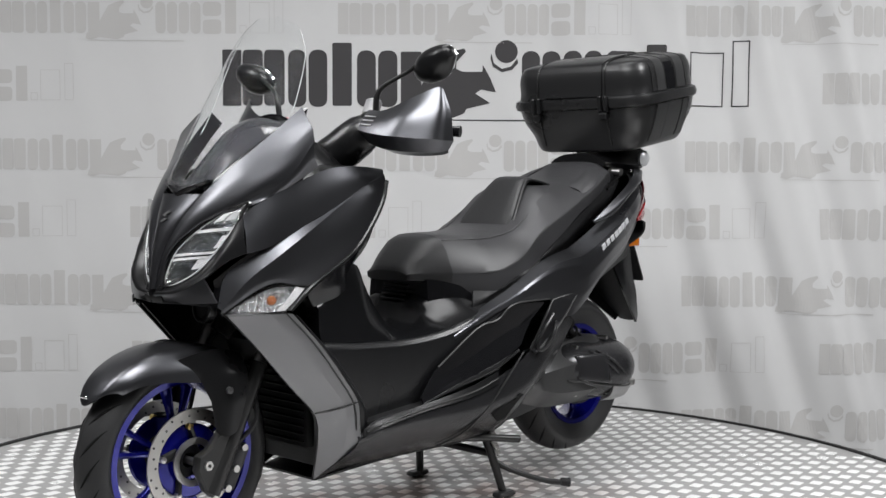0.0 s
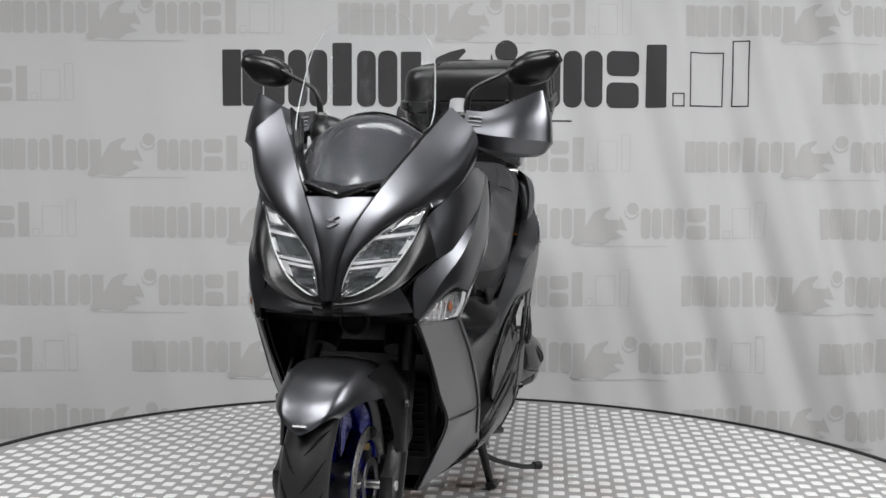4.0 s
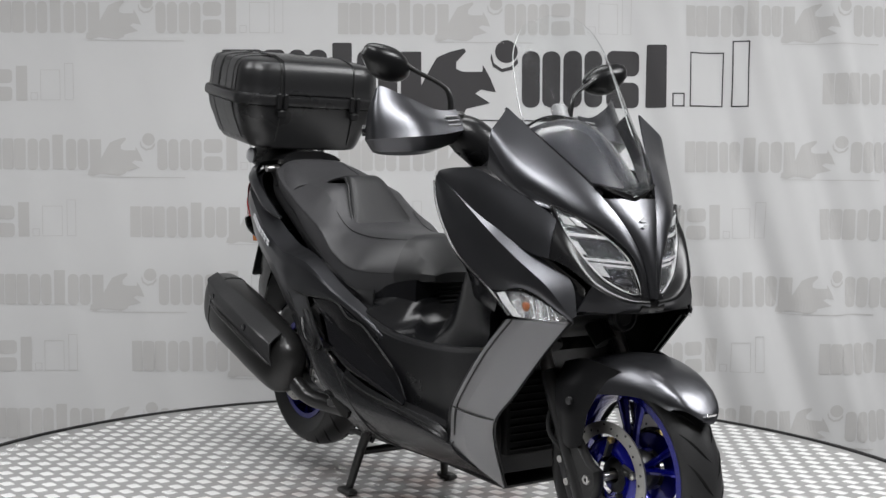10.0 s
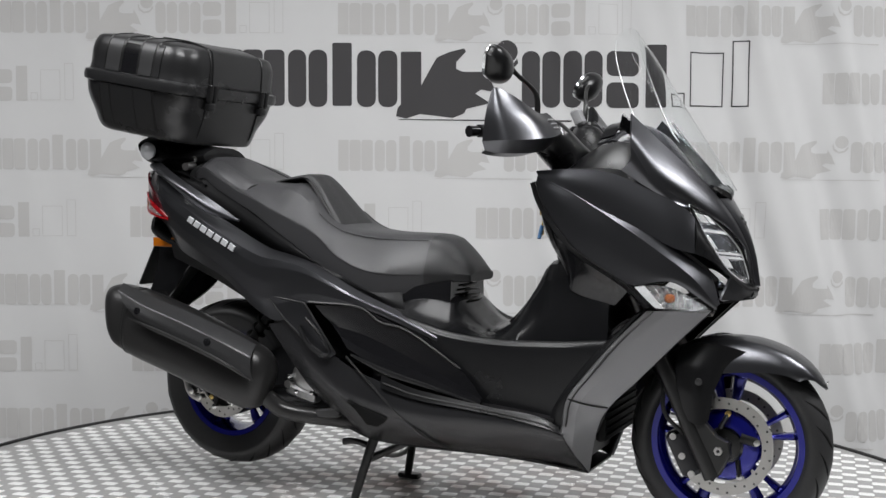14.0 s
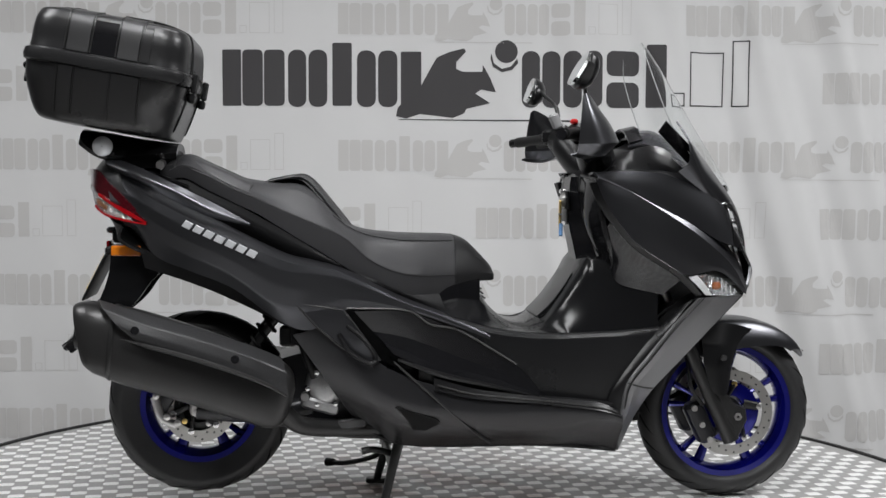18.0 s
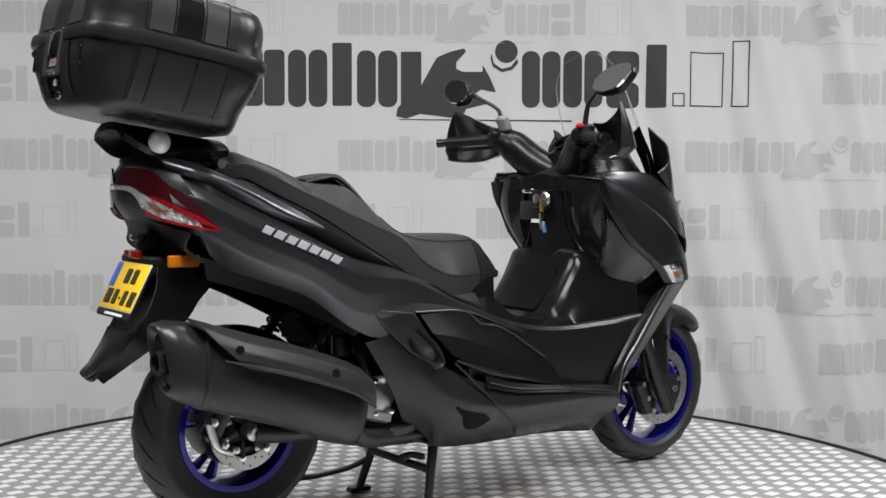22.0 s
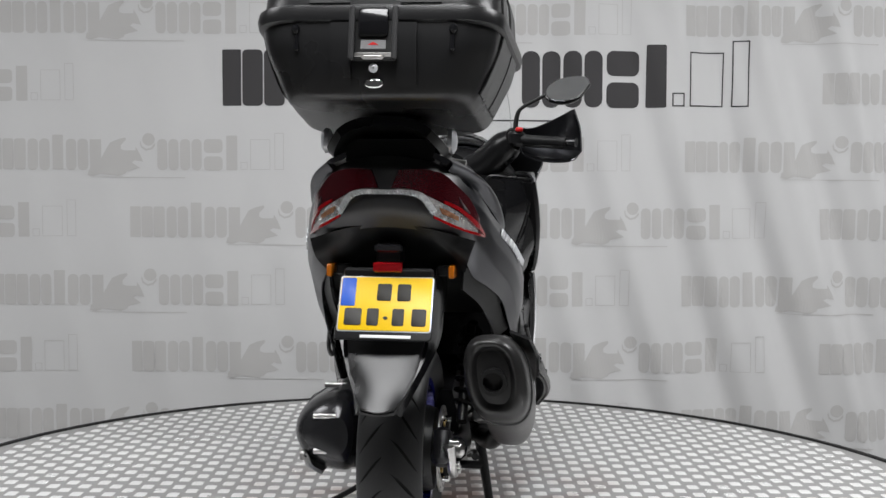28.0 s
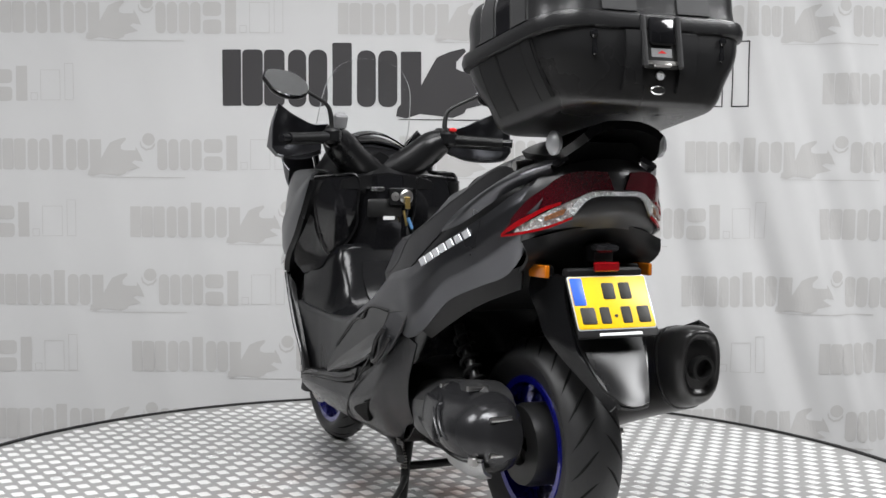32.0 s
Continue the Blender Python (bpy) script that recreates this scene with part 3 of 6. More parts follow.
# front mudguard: arched sheet over the front tyre with side cheeks
def arch(cx, cz, rows):
    """rows of (angle, radius, half width, drop, sweep): a sheet round the wheel, its edges swept back by an angle."""
    out = []
    for a, r, w, d, q in rows:
        line = []
        for yy, k in ((-1, 1.0), (-0.93, 0.58), (-0.70, 0.14), (-0.36, 0.03), (0, 0), (0.36, 0.03), (0.70, 0.14), (0.93, 0.58), (1, 1.0)):
            b = radians(a + q * abs(yy) ** 1.6)
            line.append((cx + (r - d * k) * math.cos(b), yy * w, cz + (r - d * k) * math.sin(b)))
        out.append(line)
    return out


guard = part("front_mudguard", patch(arch(FX, FZ, [(32.5, 0.297, 0.068, 0.034, 12), (38, 0.300, 0.076, 0.040, 9), (48, 0.301, 0.086, 0.050, 5), (62, 0.297, 0.098, 0.068, 2), (80, 0.290, 0.110, 0.085, 0), (100, 0.286, 0.116, 0.09, 0), (118, 0.285, 0.114, 0.08, 0), (136, 0.284, 0.10, 0.06, 0)]), 40, 33, 0.004), PAINT, scooter, "dark grey metallic front mudguard", 30)
for s in (-1, 1):
    cheek = patch([[(0.955, 0.094, 0.525), (0.90, 0.110, 0.54), (0.85, 0.118, 0.545), (0.79, 0.12, 0.53)], [(0.905, 0.112, 0.478), (0.88, 0.130, 0.48), (0.84, 0.147, 0.48), (0.785, 0.145, 0.485)], [(0.882, 0.128, 0.42), (0.865, 0.143, 0.42), (0.835, 0.154, 0.42), (0.79, 0.15, 0.43)], [(0.872, 0.136, 0.345), (0.86, 0.148, 0.335), (0.84, 0.152, 0.335), (0.815, 0.148, 0.345)]], 22, 16, 0.006, hu=True)
    ch = part("mudguard_cheek", side(cheek, s), SATIN, guard, "satin black fork guard")
part("mudguard_badge", slab(rounded(0.015, 0.004, 0.002), 0.003, 0.001, Matrix.Translation((1.148, 0, 0.448)) @ Matrix.Rotation(radians(35), 4, "Y") @ Matrix(((0, 0, 1, 0), (1, 0, 0, 0), (0, 1, 0, 0), (0, 0, 0, 1)))), CHROME, guard, "small bright badge")
both("mudguard_bolt", lathe([(0.001, 0.150), (0.009, 0.152), (0.009, 0.160), (0.001, 0.161)], 12, (0.848, 0, 0.447)), CAST, guard)

# rear body: tail cowl and side panels
REAR = [
    [(-0.945, 0.045, 1.005), (-0.935, 0.10, 0.985), (-0.925, 0.145, 0.945), (-0.915, 0.165, 0.90), (-0.895, 0.165, 0.86), (-0.86, 0.15, 0.825)],
    [(-0.865, 0.130, 0.972), (-0.85, 0.182, 0.934), (-0.835, 0.197, 0.895), (-0.82, 0.201, 0.855), (-0.805, 0.196, 0.805), (-0.79, 0.172, 0.742)],
    [(-0.750, 0.168, 0.905), (-0.745, 0.218, 0.876), (-0.735, 0.228, 0.842), (-0.725, 0.230, 0.802), (-0.71, 0.224, 0.755), (-0.695, 0.204, 0.704)],
    [(-0.60, 0.198, 0.835), (-0.60, 0.253, 0.808), (-0.595, 0.261, 0.780), (-0.59, 0.261, 0.745), (-0.583, 0.251, 0.700), (-0.575, 0.230, 0.658)],
]
REAR += [
    [(-0.44, 0.205, 0.758), (-0.44, 0.269, 0.738), (-0.44, 0.273, 0.710), (-0.442, 0.272, 0.668), (-0.448, 0.262, 0.612), (-0.455, 0.244, 0.574)],
    [(-0.355, 0.205, 0.736), (-0.355, 0.267, 0.722), (-0.352, 0.272, 0.700), (-0.352, 0.270, 0.662), (-0.356, 0.266, 0.612), (-0.362, 0.256, 0.545)],
    [(-0.27, 0.212, 0.712), (-0.27, 0.263, 0.702), (-0.265, 0.267, 0.685), (-0.26, 0.267, 0.660), (-0.26, 0.266, 0.632), (-0.26, 0.262, 0.603)],
    [(-0.12, 0.214, 0.640), (-0.12, 0.252, 0.631), (-0.115, 0.256, 0.624), (-0.11, 0.257, 0.615), (-0.105, 0.258, 0.606), (-0.10, 0.256, 0.597)],
    [(0.01, 0.214, 0.589), (0.01, 0.244, 0.583), (0.012, 0.248, 0.578), (0.014, 0.249, 0.573), (0.017, 0.249, 0.568), (0.02, 0.248, 0.561)],
    [(0.14, 0.224, 0.534), (0.14, 0.236, 0.531), (0.14, 0.239, 0.527), (0.14, 0.241, 0.524), (0.14, 0.242, 0.520), (0.14, 0.242, 0.515)],
]
tails = both("tail_panel", patch(REAR, 54, 31, 0.004, hv=True), PAINT, scooter, "dark grey metallic tail panel", 24)
part("tail_top", patch([[(-0.95, y, 1.008 - 0.02 * abs(y) / 0.06) for y in (-0.055, -0.025, 0, 0.025, 0.055)], [(-0.90, y, 1.0 - 0.1 * abs(y)) for y in (-0.085, -0.04, 0, 0.04, 0.085)], [(-0.80, y, 0.985 - 0.1 * abs(y)) for y in (-0.12, -0.06, 0, 0.06, 0.12)], [(-0.70, y, 0.94) for y in (-0.16, -0.08, 0, 0.08, 0.16)]], 12, 12, 0.006), ROUGH, scooter, "black tail top cover")
TAIL_Y = (-0.195, -0.175, -0.15, -0.12, -0.09, -0.045, 0, 0.045, 0.09, 0.12, 0.15, 0.175, 0.195)


def tail_curve(y):
    return float(np.interp(abs(y), [0, 0.03, 0.06, 0.09, 0.12, 0.15, 0.175, 0.195], [-0.989, -0.986, -0.977, -0.963, -0.945, -0.918, -0.880, -0.82]))


part("tail_rear", patch([[(tail_curve(k * 0.72) + 0.030, k * 0.72, 1.012 - 0.8 * k * k) for k in TAIL_Y], [(tail_curve(k * 0.9) + 0.004, k * 0.9, 0.975 - 1.2 * k * k) for k in TAIL_Y], [(tail_curve(k), k, 0.930 - 1.9 * k * k) for k in TAIL_Y], [(tail_curve(k) + 0.006, k, 0.895 - 1.5 * k * k) for k in TAIL_Y], [(tail_curve(k) + 0.040, k, 0.855 - 1.3 * k * k) for k in TAIL_Y]], 22, 40, 0.006), CASE_PAD, scooter, "dark grey tail end", 30)

# seat
SEAT = [(-0.80, 0.968, 0.957, 0.945, 0.09, 0.2), (-0.76, 1.0, 0.975, 0.952, 0.125, 0.2), (-0.714, 1.030, 0.992, 0.960, 0.15, 0.25), (-0.65, 1.002, 0.967, 0.928, 0.172, 0.35), (-0.57, 0.967, 0.928, 0.890, 0.187, 0.5), (-0.51, 0.955, 0.904, 0.862, 0.194, 0.6), (-0.45, 0.950, 0.876, 0.826, 0.200, 0.62),
        (-0.39, 0.946, 0.851, 0.790, 0.205, 0.62), (-0.345, 0.915, 0.832, 0.764, 0.208, 0.6), (-0.30, 0.868, 0.813, 0.736, 0.211, 0.5), (-0.255, 0.832, 0.785, 0.708, 0.212, 0.4), (-0.20, 0.814, 0.736, 0.660, 0.210, 0.42), (-0.12, 0.806, 0.699, 0.622, 0.203, 0.42), (-0.05, 0.804, 0.690, 0.620, 0.190, 0.42),
        (0.045, 0.802, 0.690, 0.650, 0.150, 0.4), (0.088, 0.786, 0.690, 0.672, 0.126, 0.35), (0.130, 0.746, 0.689, 0.676, 0.104, 0.3), (0.160, 0.712, 0.687, 0.677, 0.088, 0.3), (0.167, 0.696, 0.686, 0.678, 0.080, 0.3)]


def seat_ring(x, top, zc, zl, w, slope=0.3, grow=0.0):
    """A section of the cushion: crown, sloping shoulder that falls by a share of the flank, seam, lower edge."""
    d = max((top - zc) * slope, min(0.02, (top - zc) * 0.5))
    w += grow
    half = [(0, top), (0.28 * w, top - 0.03 * d), (0.50 * w, top - 0.12 * d), (0.66 * w, top - 0.38 * d), (0.82 * w, top - d), (0.93 * w, (top - d) * 0.42 + zc * 0.58), (w, zc + 0.004), (w * 1.004, zc - 0.004), (0.975 * w, zl - grow), (0.80 * w, zl - 0.004 - grow)]
    return [(x, y, z) for y, z in half] + [(x, -y, z) for y, z in reversed(half[1:])]


seat = part("seat", smooth_loft([seat_ring(*r) for r in SEAT], 78), VINYL, scooter, "dark grey vinyl step seat with shade-darkened nose", 22)
both("seat_seam", tube([(x, w * 1.003, zc) for x, t, zc, zl, w, k in SEAT[2:15]], 0.0016, 6, 60), VINYL_BLACK, seat, "stitched seam")
both("seat_piping", tube([(x, 0.665 * w, t - 0.37 * max((t - zc) * k, 0.02) + 0.001) for x, t, zc, zl, w, k in SEAT[9:15]], 0.0016, 6, 40), VINYL_BLACK, seat, "stitched seam")
# the nose's front facet gets its shade from the darker vinyl
part("seat_nose", smooth_loft([seat_ring(x + 0.001 * i, t + 0.002, zc, zl - 0.002, w, k, 0.003) for i, (x, t, zc, zl, w, k) in enumerate([(0.052, 0.800, 0.692, 0.663, 0.147, 0.4)] + SEAT[15:])], 18), VINYL_BLACK, seat, "vinyl seat nose, its facet's shade darkened into the colour", 22)
PAD = [(-0.482, 0.070, 0.960), (-0.425, 0.068, 0.972), (-0.380, 0.062, 0.975), (-0.346, 0.070, 0.952), (-0.300, 0.088, 0.898), (-0.254, 0.106, 0.842), (-0.242, 0.110, 0.826)]
part("back_pad", patch([[(x - e, y * w, z - f) for y, e, f in ((-1, 0.020, 0.016), (-0.88, 0.003, 0.003), (-0.4, 0, 0), (0, 0, 0), (0.4, 0, 0), (0.88, 0.003, 0.003), (1, 0.020, 0.016))] for x, w, z in PAD], 26, 20, 0.03), VINYL_BLACK, seat, "padded black vinyl backrest bolster", 25)
part("pad_welt", tube([(x - 0.012, -w - 0.002, z - 0.010) for x, w, z in PAD] + [(x - 0.012, w + 0.002, z - 0.010) for x, w, z in reversed(PAD)], 0.0035, 6, 60), VINYL_BLACK, seat, "black welt round the bolster")
both("passenger_bolster", patch([[(-0.70, 0.142, 0.992), (-0.62, 0.170, 0.955), (-0.54, 0.185, 0.915)], [(-0.69, 0.118, 1.010), (-0.61, 0.146, 0.972), (-0.53, 0.160, 0.936)], [(-0.68, 0.09, 1.016), (-0.60, 0.112, 0.978), (-0.52, 0.125, 0.946)]], 10, 16, 0.02, 0.007), VINYL, seat, "padded side bolster", 25)
part("seat_roll", smooth_loft([[(-0.735 + dx + 0.030 * math.cos(a), y, 0.998 - 2.0 * y * y + 0.030 * math.sin(a)) for a in [2 * math.pi * i / 14 for i in range(14)]] for y, dx in ((-0.125, -0.02), (-0.08, -0.005), (0, 0), (0.08, -0.005), (0.125, -0.02))], 16), VINYL_BLACK, seat, "black roll at the seat's back", 30)

both("seat_trim", patch([[(-0.80, 0.080, 0.948), (-0.714, 0.140, 0.958), (-0.57, 0.180, 0.888), (-0.42, 0.195, 0.806), (-0.267, 0.205, 0.714), (-0.12, 0.200, 0.642), (0.0, 0.185, 0.640)], [(-0.86, 0.090, 0.970), (-0.735, 0.146, 0.912), (-0.58, 0.178, 0.850), (-0.42, 0.194, 0.770), (-0.26, 0.204, 0.704), (-0.10, 0.200, 0.636), (0.02, 0.200, 0.585)], [(-0.86, 0.06, 0.90), (-0.735, 0.10, 0.85), (-0.58, 0.13, 0.78), (-0.42, 0.15, 0.70), (-0.26, 0.16, 0.63), (-0.10, 0.17, 0.58), (0.02, 0.18, 0.54)]], 10, 30, 0.006), ROUGH, scooter, "black trim between seat and tail panel")
# under the seat: tank and tunnel cover
part("seat_base_cover", smooth_loft([[(x, y, z) for y, z in ((w, zb), (w, zm), (w * 0.94, zt), (-w * 0.94, zt), (-w, zm), (-w, zb))] for x, w, zb, zm, zt in ((-0.42, 0.19, 0.50, 0.66, 0.76), (-0.25, 0.195, 0.45, 0.62, 0.69), (-0.05, 0.185, 0.42, 0.60, 0.645), (0.07, 0.150, 0.42, 0.60, 0.667), (0.125, 0.125, 0.42, 0.58, 0.675))], 14), GLOSS, scooter, "glossy black cover under the seat")
for k in range(4):
    part("cover_vent", box(0.132 + 0.006 * k, 0, 0.655 - 0.014 * k, 0.006, 0.10, 0.006, 0.002), FRAME, scooter)
TUN = [(-0.06, 0.150, 0.630, 0.236, 0.600, 0.335), (0.04, 0.140, 0.648, 0.237, 0.572, 0.335), (0.125, 0.120, 0.630, 0.235, 0.549, 0.335), (0.160, 0.122, 0.592, 0.233, 0.541, 0.335), (0.205, 0.132, 0.556, 0.230, 0.534, 0.335), (0.26, 0.142, 0.544, 0.228, 0.529, 0.335), (0.31, 0.148, 0.568, 0.227, 0.527, 0.335), (0.36, 0.152, 0.628, 0.228, 0.527, 0.335),
       (0.405, 0.158, 0.695, 0.230, 0.529, 0.335), (0.44, 0.164, 0.748, 0.232, 0.531, 0.335), (0.505, 0.178, 0.742, 0.238, 0.535, 0.340), (0.57, 0.196, 0.705, 0.243, 0.542, 0.430), (0.625, 0.212, 0.665, 0.246, 0.548, 0.515)]
part("centre_tunnel", smooth_loft([[(x, y, z) for y, z in [(yc - 0.012, zc - 0.02), (yc - 0.010, zc + 0.004), ((yc + w) / 2 - 0.004, zc + (t - zc) * 0.30), (w + 0.012, zc + (t - zc) * 0.72), (w - 0.004, t - 0.014), (w * 0.75, t - 0.003), (w * 0.35, t)]] + [(x, -y, z) for y, z in [(w * 0.35, t), (w * 0.75, t - 0.003), (w - 0.004, t - 0.014), (w + 0.012, zc + (t - zc) * 0.72), ((yc + w) / 2 - 0.004, zc + (t - zc) * 0.30), (yc - 0.010, zc + 0.004), (yc - 0.012, zc - 0.02)]] for x, w, t, yc, zc, zl in TUN], 44), SHINE, scooter, "glossy black moulded centre tunnel", 50)
both("leg_panel", patch([[(x, yc - 0.012, zc + 0.003), (x, yc - 0.004, zc + 0.001), (x, yc + 0.002, zc - 0.008), (x, yc + 0.005, zc - 0.022), (x, yc + 0.005, (zl + zc) / 2), (x, yc + 0.001, zl)] for x, w, t, yc, zc, zl in TUN], 44, 20, 0.004), GRAINED, scooter, "satin grained black leg panel", 50)
part("fuel_lid", patch([[(0.298, y, 0.566) for y in (-0.10, 0, 0.10)], [(0.335, y, 0.602) for y in (-0.105, 0, 0.105)], [(0.372, y, 0.650) for y in (-0.105, 0, 0.105)], [(0.400, y, 0.692) for y in (-0.095, 0, 0.095)]], 10, 10, 0.010, 0.003), SHINE, scooter, "black fuel lid on the tunnel", 25)
both("gloss_insert", patch([[(-0.243, 0.258, 0.597), (-0.10, 0.256, 0.595), (0.056, 0.248, 0.535), (0.215, 0.248, 0.441), (0.285, 0.254, 0.370)], [(-0.19, 0.246, 0.54), (-0.09, 0.246, 0.52), (0.03, 0.244, 0.475), (0.17, 0.247, 0.42), (0.28, 0.254, 0.365)], [(-0.16, 0.252, 0.51), (-0.075, 0.253, 0.475), (0.015, 0.254, 0.445), (0.15, 0.253, 0.405), (0.28, 0.256, 0.360)], [(-0.133, 0.26, 0.478), (-0.07, 0.262, 0.45), (-0.006, 0.263, 0.423), (0.137, 0.26, 0.393), (0.279, 0.258, 0.354)]], 19, 24, 0.004, hu=True), GLOSS, scooter, "gloss black side insert", 10)
both("side_strake", tube([(-0.12, 0.262, 0.462), (0.0, 0.264, 0.42), (0.14, 0.262, 0.388), (0.28, 0.259, 0.352)], [0.004, 0.009, 0.006, 0.003], 8, 18), SATIN, scooter, "satin black side strake")
PEG = [(-0.405, 0.262, 0.620), (-0.272, 0.266, 0.602), (-0.220, 0.268, 0.532), (-0.170, 0.266, 0.462), (-0.190, 0.266, 0.446), (-0.285, 0.266, 0.505), (-0.350, 0.264, 0.560)]
both("footpeg_cover", patch([[PEG[0], PEG[1]], [PEG[6], (-0.235, 0.270, 0.555)], [PEG[5], (-0.205, 0.271, 0.512)], [PEG[4], PEG[3]]], 16, 8, 0.006, hu=True), PAINT, scooter, "dark grey passenger footpeg cover", 15)
both("panel_gap", tube(PEG + [PEG[0]], 0.0035, 6, 0), FRAME, scooter)
both("panel_gap", tube([(-0.262, 0.262, 0.606), (-0.10, 0.259, 0.600), (-0.03, 0.255, 0.560), (0.056, 0.252, 0.540), (0.215, 0.250, 0.446)], 0.003, 6, 30), FRAME, scooter)
for s in (-1, 1):
    part("footpeg", side(tube([(-0.285, 0.272, 0.535), (-0.255, 0.281, 0.490), (-0.205, 0.284, 0.458), (-0.182, 0.280, 0.470), (-0.215, 0.281, 0.520), (-0.262, 0.276, 0.560)], 0.0065, 8, 26), s), SATIN, scooter, "folded passenger footpeg")

# belly: lower side cowls and floorboards
LOW = [
    [(-0.410, 0.244, 0.530), (-0.378, 0.240, 0.484), (-0.335, 0.234, 0.424), (-0.292, 0.216, 0.358), (-0.240, 0.178, 0.285)],
    [(-0.28, 0.258, 0.555), (-0.27, 0.262, 0.49), (-0.25, 0.262, 0.41), (-0.215, 0.235, 0.33), (-0.19, 0.18, 0.262)],
    [(-0.15, 0.262, 0.44), (-0.14, 0.270, 0.39), (-0.13, 0.268, 0.33), (-0.115, 0.225, 0.26), (-0.10, 0.16, 0.20)],
    [(0.06, 0.262, 0.372), (0.065, 0.272, 0.34), (0.08, 0.272, 0.30), (0.09, 0.235, 0.245), (0.10, 0.16, 0.197)],
]
LOW += [
    [(0.28, 0.262, 0.352), (0.285, 0.276, 0.335), (0.29, 0.276, 0.30), (0.30, 0.235, 0.24), (0.30, 0.15, 0.193)],
    [(0.45, 0.262, 0.338), (0.45, 0.278, 0.32), (0.455, 0.272, 0.29), (0.46, 0.215, 0.235), (0.465, 0.13, 0.185)],
    [(0.52, 0.258, 0.30), (0.52, 0.262, 0.285), (0.525, 0.235, 0.255), (0.53, 0.17, 0.21), (0.54, 0.11, 0.165)],
]
low = both("belly_cowl", patch(LOW, 40, 21, 0.005), LOWER, scooter, "black-grey lower side cowl", 30)
# near-black patches on the cowl; the deep vent's shade is only colour
for k, f in enumerate(low):
    part("belly_vent", side(patch([[(-0.128, 0.2720, 0.330), (-0.122, 0.2720, 0.328)], [(-0.098, 0.2640, 0.300), (-0.006, 0.2700, 0.292)], [(-0.076, 0.2480, 0.262), (-0.040, 0.2500, 0.260)]], 8, 6, 0.010), 1 - 2 * k), GROOVE, f, "triangular vent, a raised patch with its inner shade in the colour")
for k, f in enumerate(low):
    part("belly_seam", side(tube([(-0.132, 0.270, 0.458), (-0.05, 0.274, 0.385), (0.02, 0.274, 0.322), (0.09, 0.256, 0.262), (0.125, 0.228, 0.232), (0.155, 0.190, 0.208)], 0.003, 6, 24), 1 - 2 * k), FRAME, f)
part("belly_pan", patch([[(-0.24, y, 0.285) for y in (-0.17, 0, 0.17)], [(-0.10, y, 0.205) for y in (-0.16, 0, 0.16)], [(0.30, y, 0.196) for y in (-0.15, 0, 0.15)], [(0.54, y, 0.168) for y in (-0.11, 0, 0.11)]], 14, 6, 0.006), ROUGH, scooter, "black belly pan")
both("floor_edge", patch([[(-0.02, 0.266, 0.412), (0.10, 0.268, 0.380), (0.30, 0.270, 0.354), (0.44, 0.270, 0.336), (0.506, 0.266, 0.318)], [(-0.02, 0.276, 0.378), (0.10, 0.279, 0.354), (0.30, 0.283, 0.338), (0.44, 0.284, 0.320), (0.512, 0.271, 0.300)]], 6, 30, 0.006), SATIN, scooter, "satin black floorboard edge")
both("edge_groove", tube([(-0.01, 0.275, 0.392), (0.10, 0.277, 0.366), (0.30, 0.280, 0.346), (0.44, 0.280, 0.328), (0.50, 0.272, 0.312)], 0.0025, 6, 30), FRAME, scooter)
both("floorboard", patch([[(0.02, 0.20, 0.378), (0.2, 0.20, 0.362), (0.36, 0.20, 0.35), (0.50, 0.20, 0.338)], [(0.03, 0.262, 0.374), (0.2, 0.262, 0.358), (0.36, 0.262, 0.345), (0.49, 0.262, 0.334)]], 8, 20, 0.008), ROUGH, scooter, "black rubber floorboard")

# leg shield and front cowl
LEG = [
    [(0.735, 0.258, 0.632), (0.79, 0.240, 0.634), (0.84, 0.215, 0.636), (0.885, 0.192, 0.636)],
    [(0.66, 0.268, 0.555), (0.70, 0.250, 0.55), (0.745, 0.225, 0.545), (0.795, 0.200, 0.545)],
    [(0.585, 0.272, 0.465), (0.62, 0.255, 0.455), (0.655, 0.228, 0.445), (0.70, 0.202, 0.445)],
    [(0.53, 0.268, 0.392), (0.56, 0.252, 0.38), (0.59, 0.226, 0.37), (0.622, 0.205, 0.365)],
    [(0.518, 0.264, 0.32), (0.54, 0.235, 0.30), (0.56, 0.200, 0.29), (0.580, 0.172, 0.285)],
    [(0.512, 0.262, 0.29), (0.525, 0.20, 0.235), (0.535, 0.155, 0.20), (0.545, 0.112, 0.165)],
]
# body paint in a lighter tone; the strip's reflected light is in the colour
both("leg_shield_strip", patch(LEG, 34, 16, 0.006, hv=True), PAINT_LIFTED, scooter, "grey metallic leg shield strip, its sheen lightened into the paint", 10)
both("leg_strip_seam", tube([(0.532, 0.269, 0.393), (0.562, 0.254, 0.382), (0.592, 0.229, 0.372), (0.622, 0.207, 0.367)], 0.0022, 6, 14), FRAME, scooter)
both("leg_strip_groove", tube([(0.752, 0.254, 0.634), (0.672, 0.265, 0.553), (0.597, 0.269, 0.462), (0.541, 0.265, 0.389), (0.525, 0.258, 0.318)], 0.0022, 6, 24), FRAME, scooter)
both("leg_shield_lining", patch([[(x - 0.006, y - 0.014, z - 0.002) for x, y, z in c] for c in LEG], 20, 10, 0.004), ROUGH, scooter, "black lining of the leg shield")
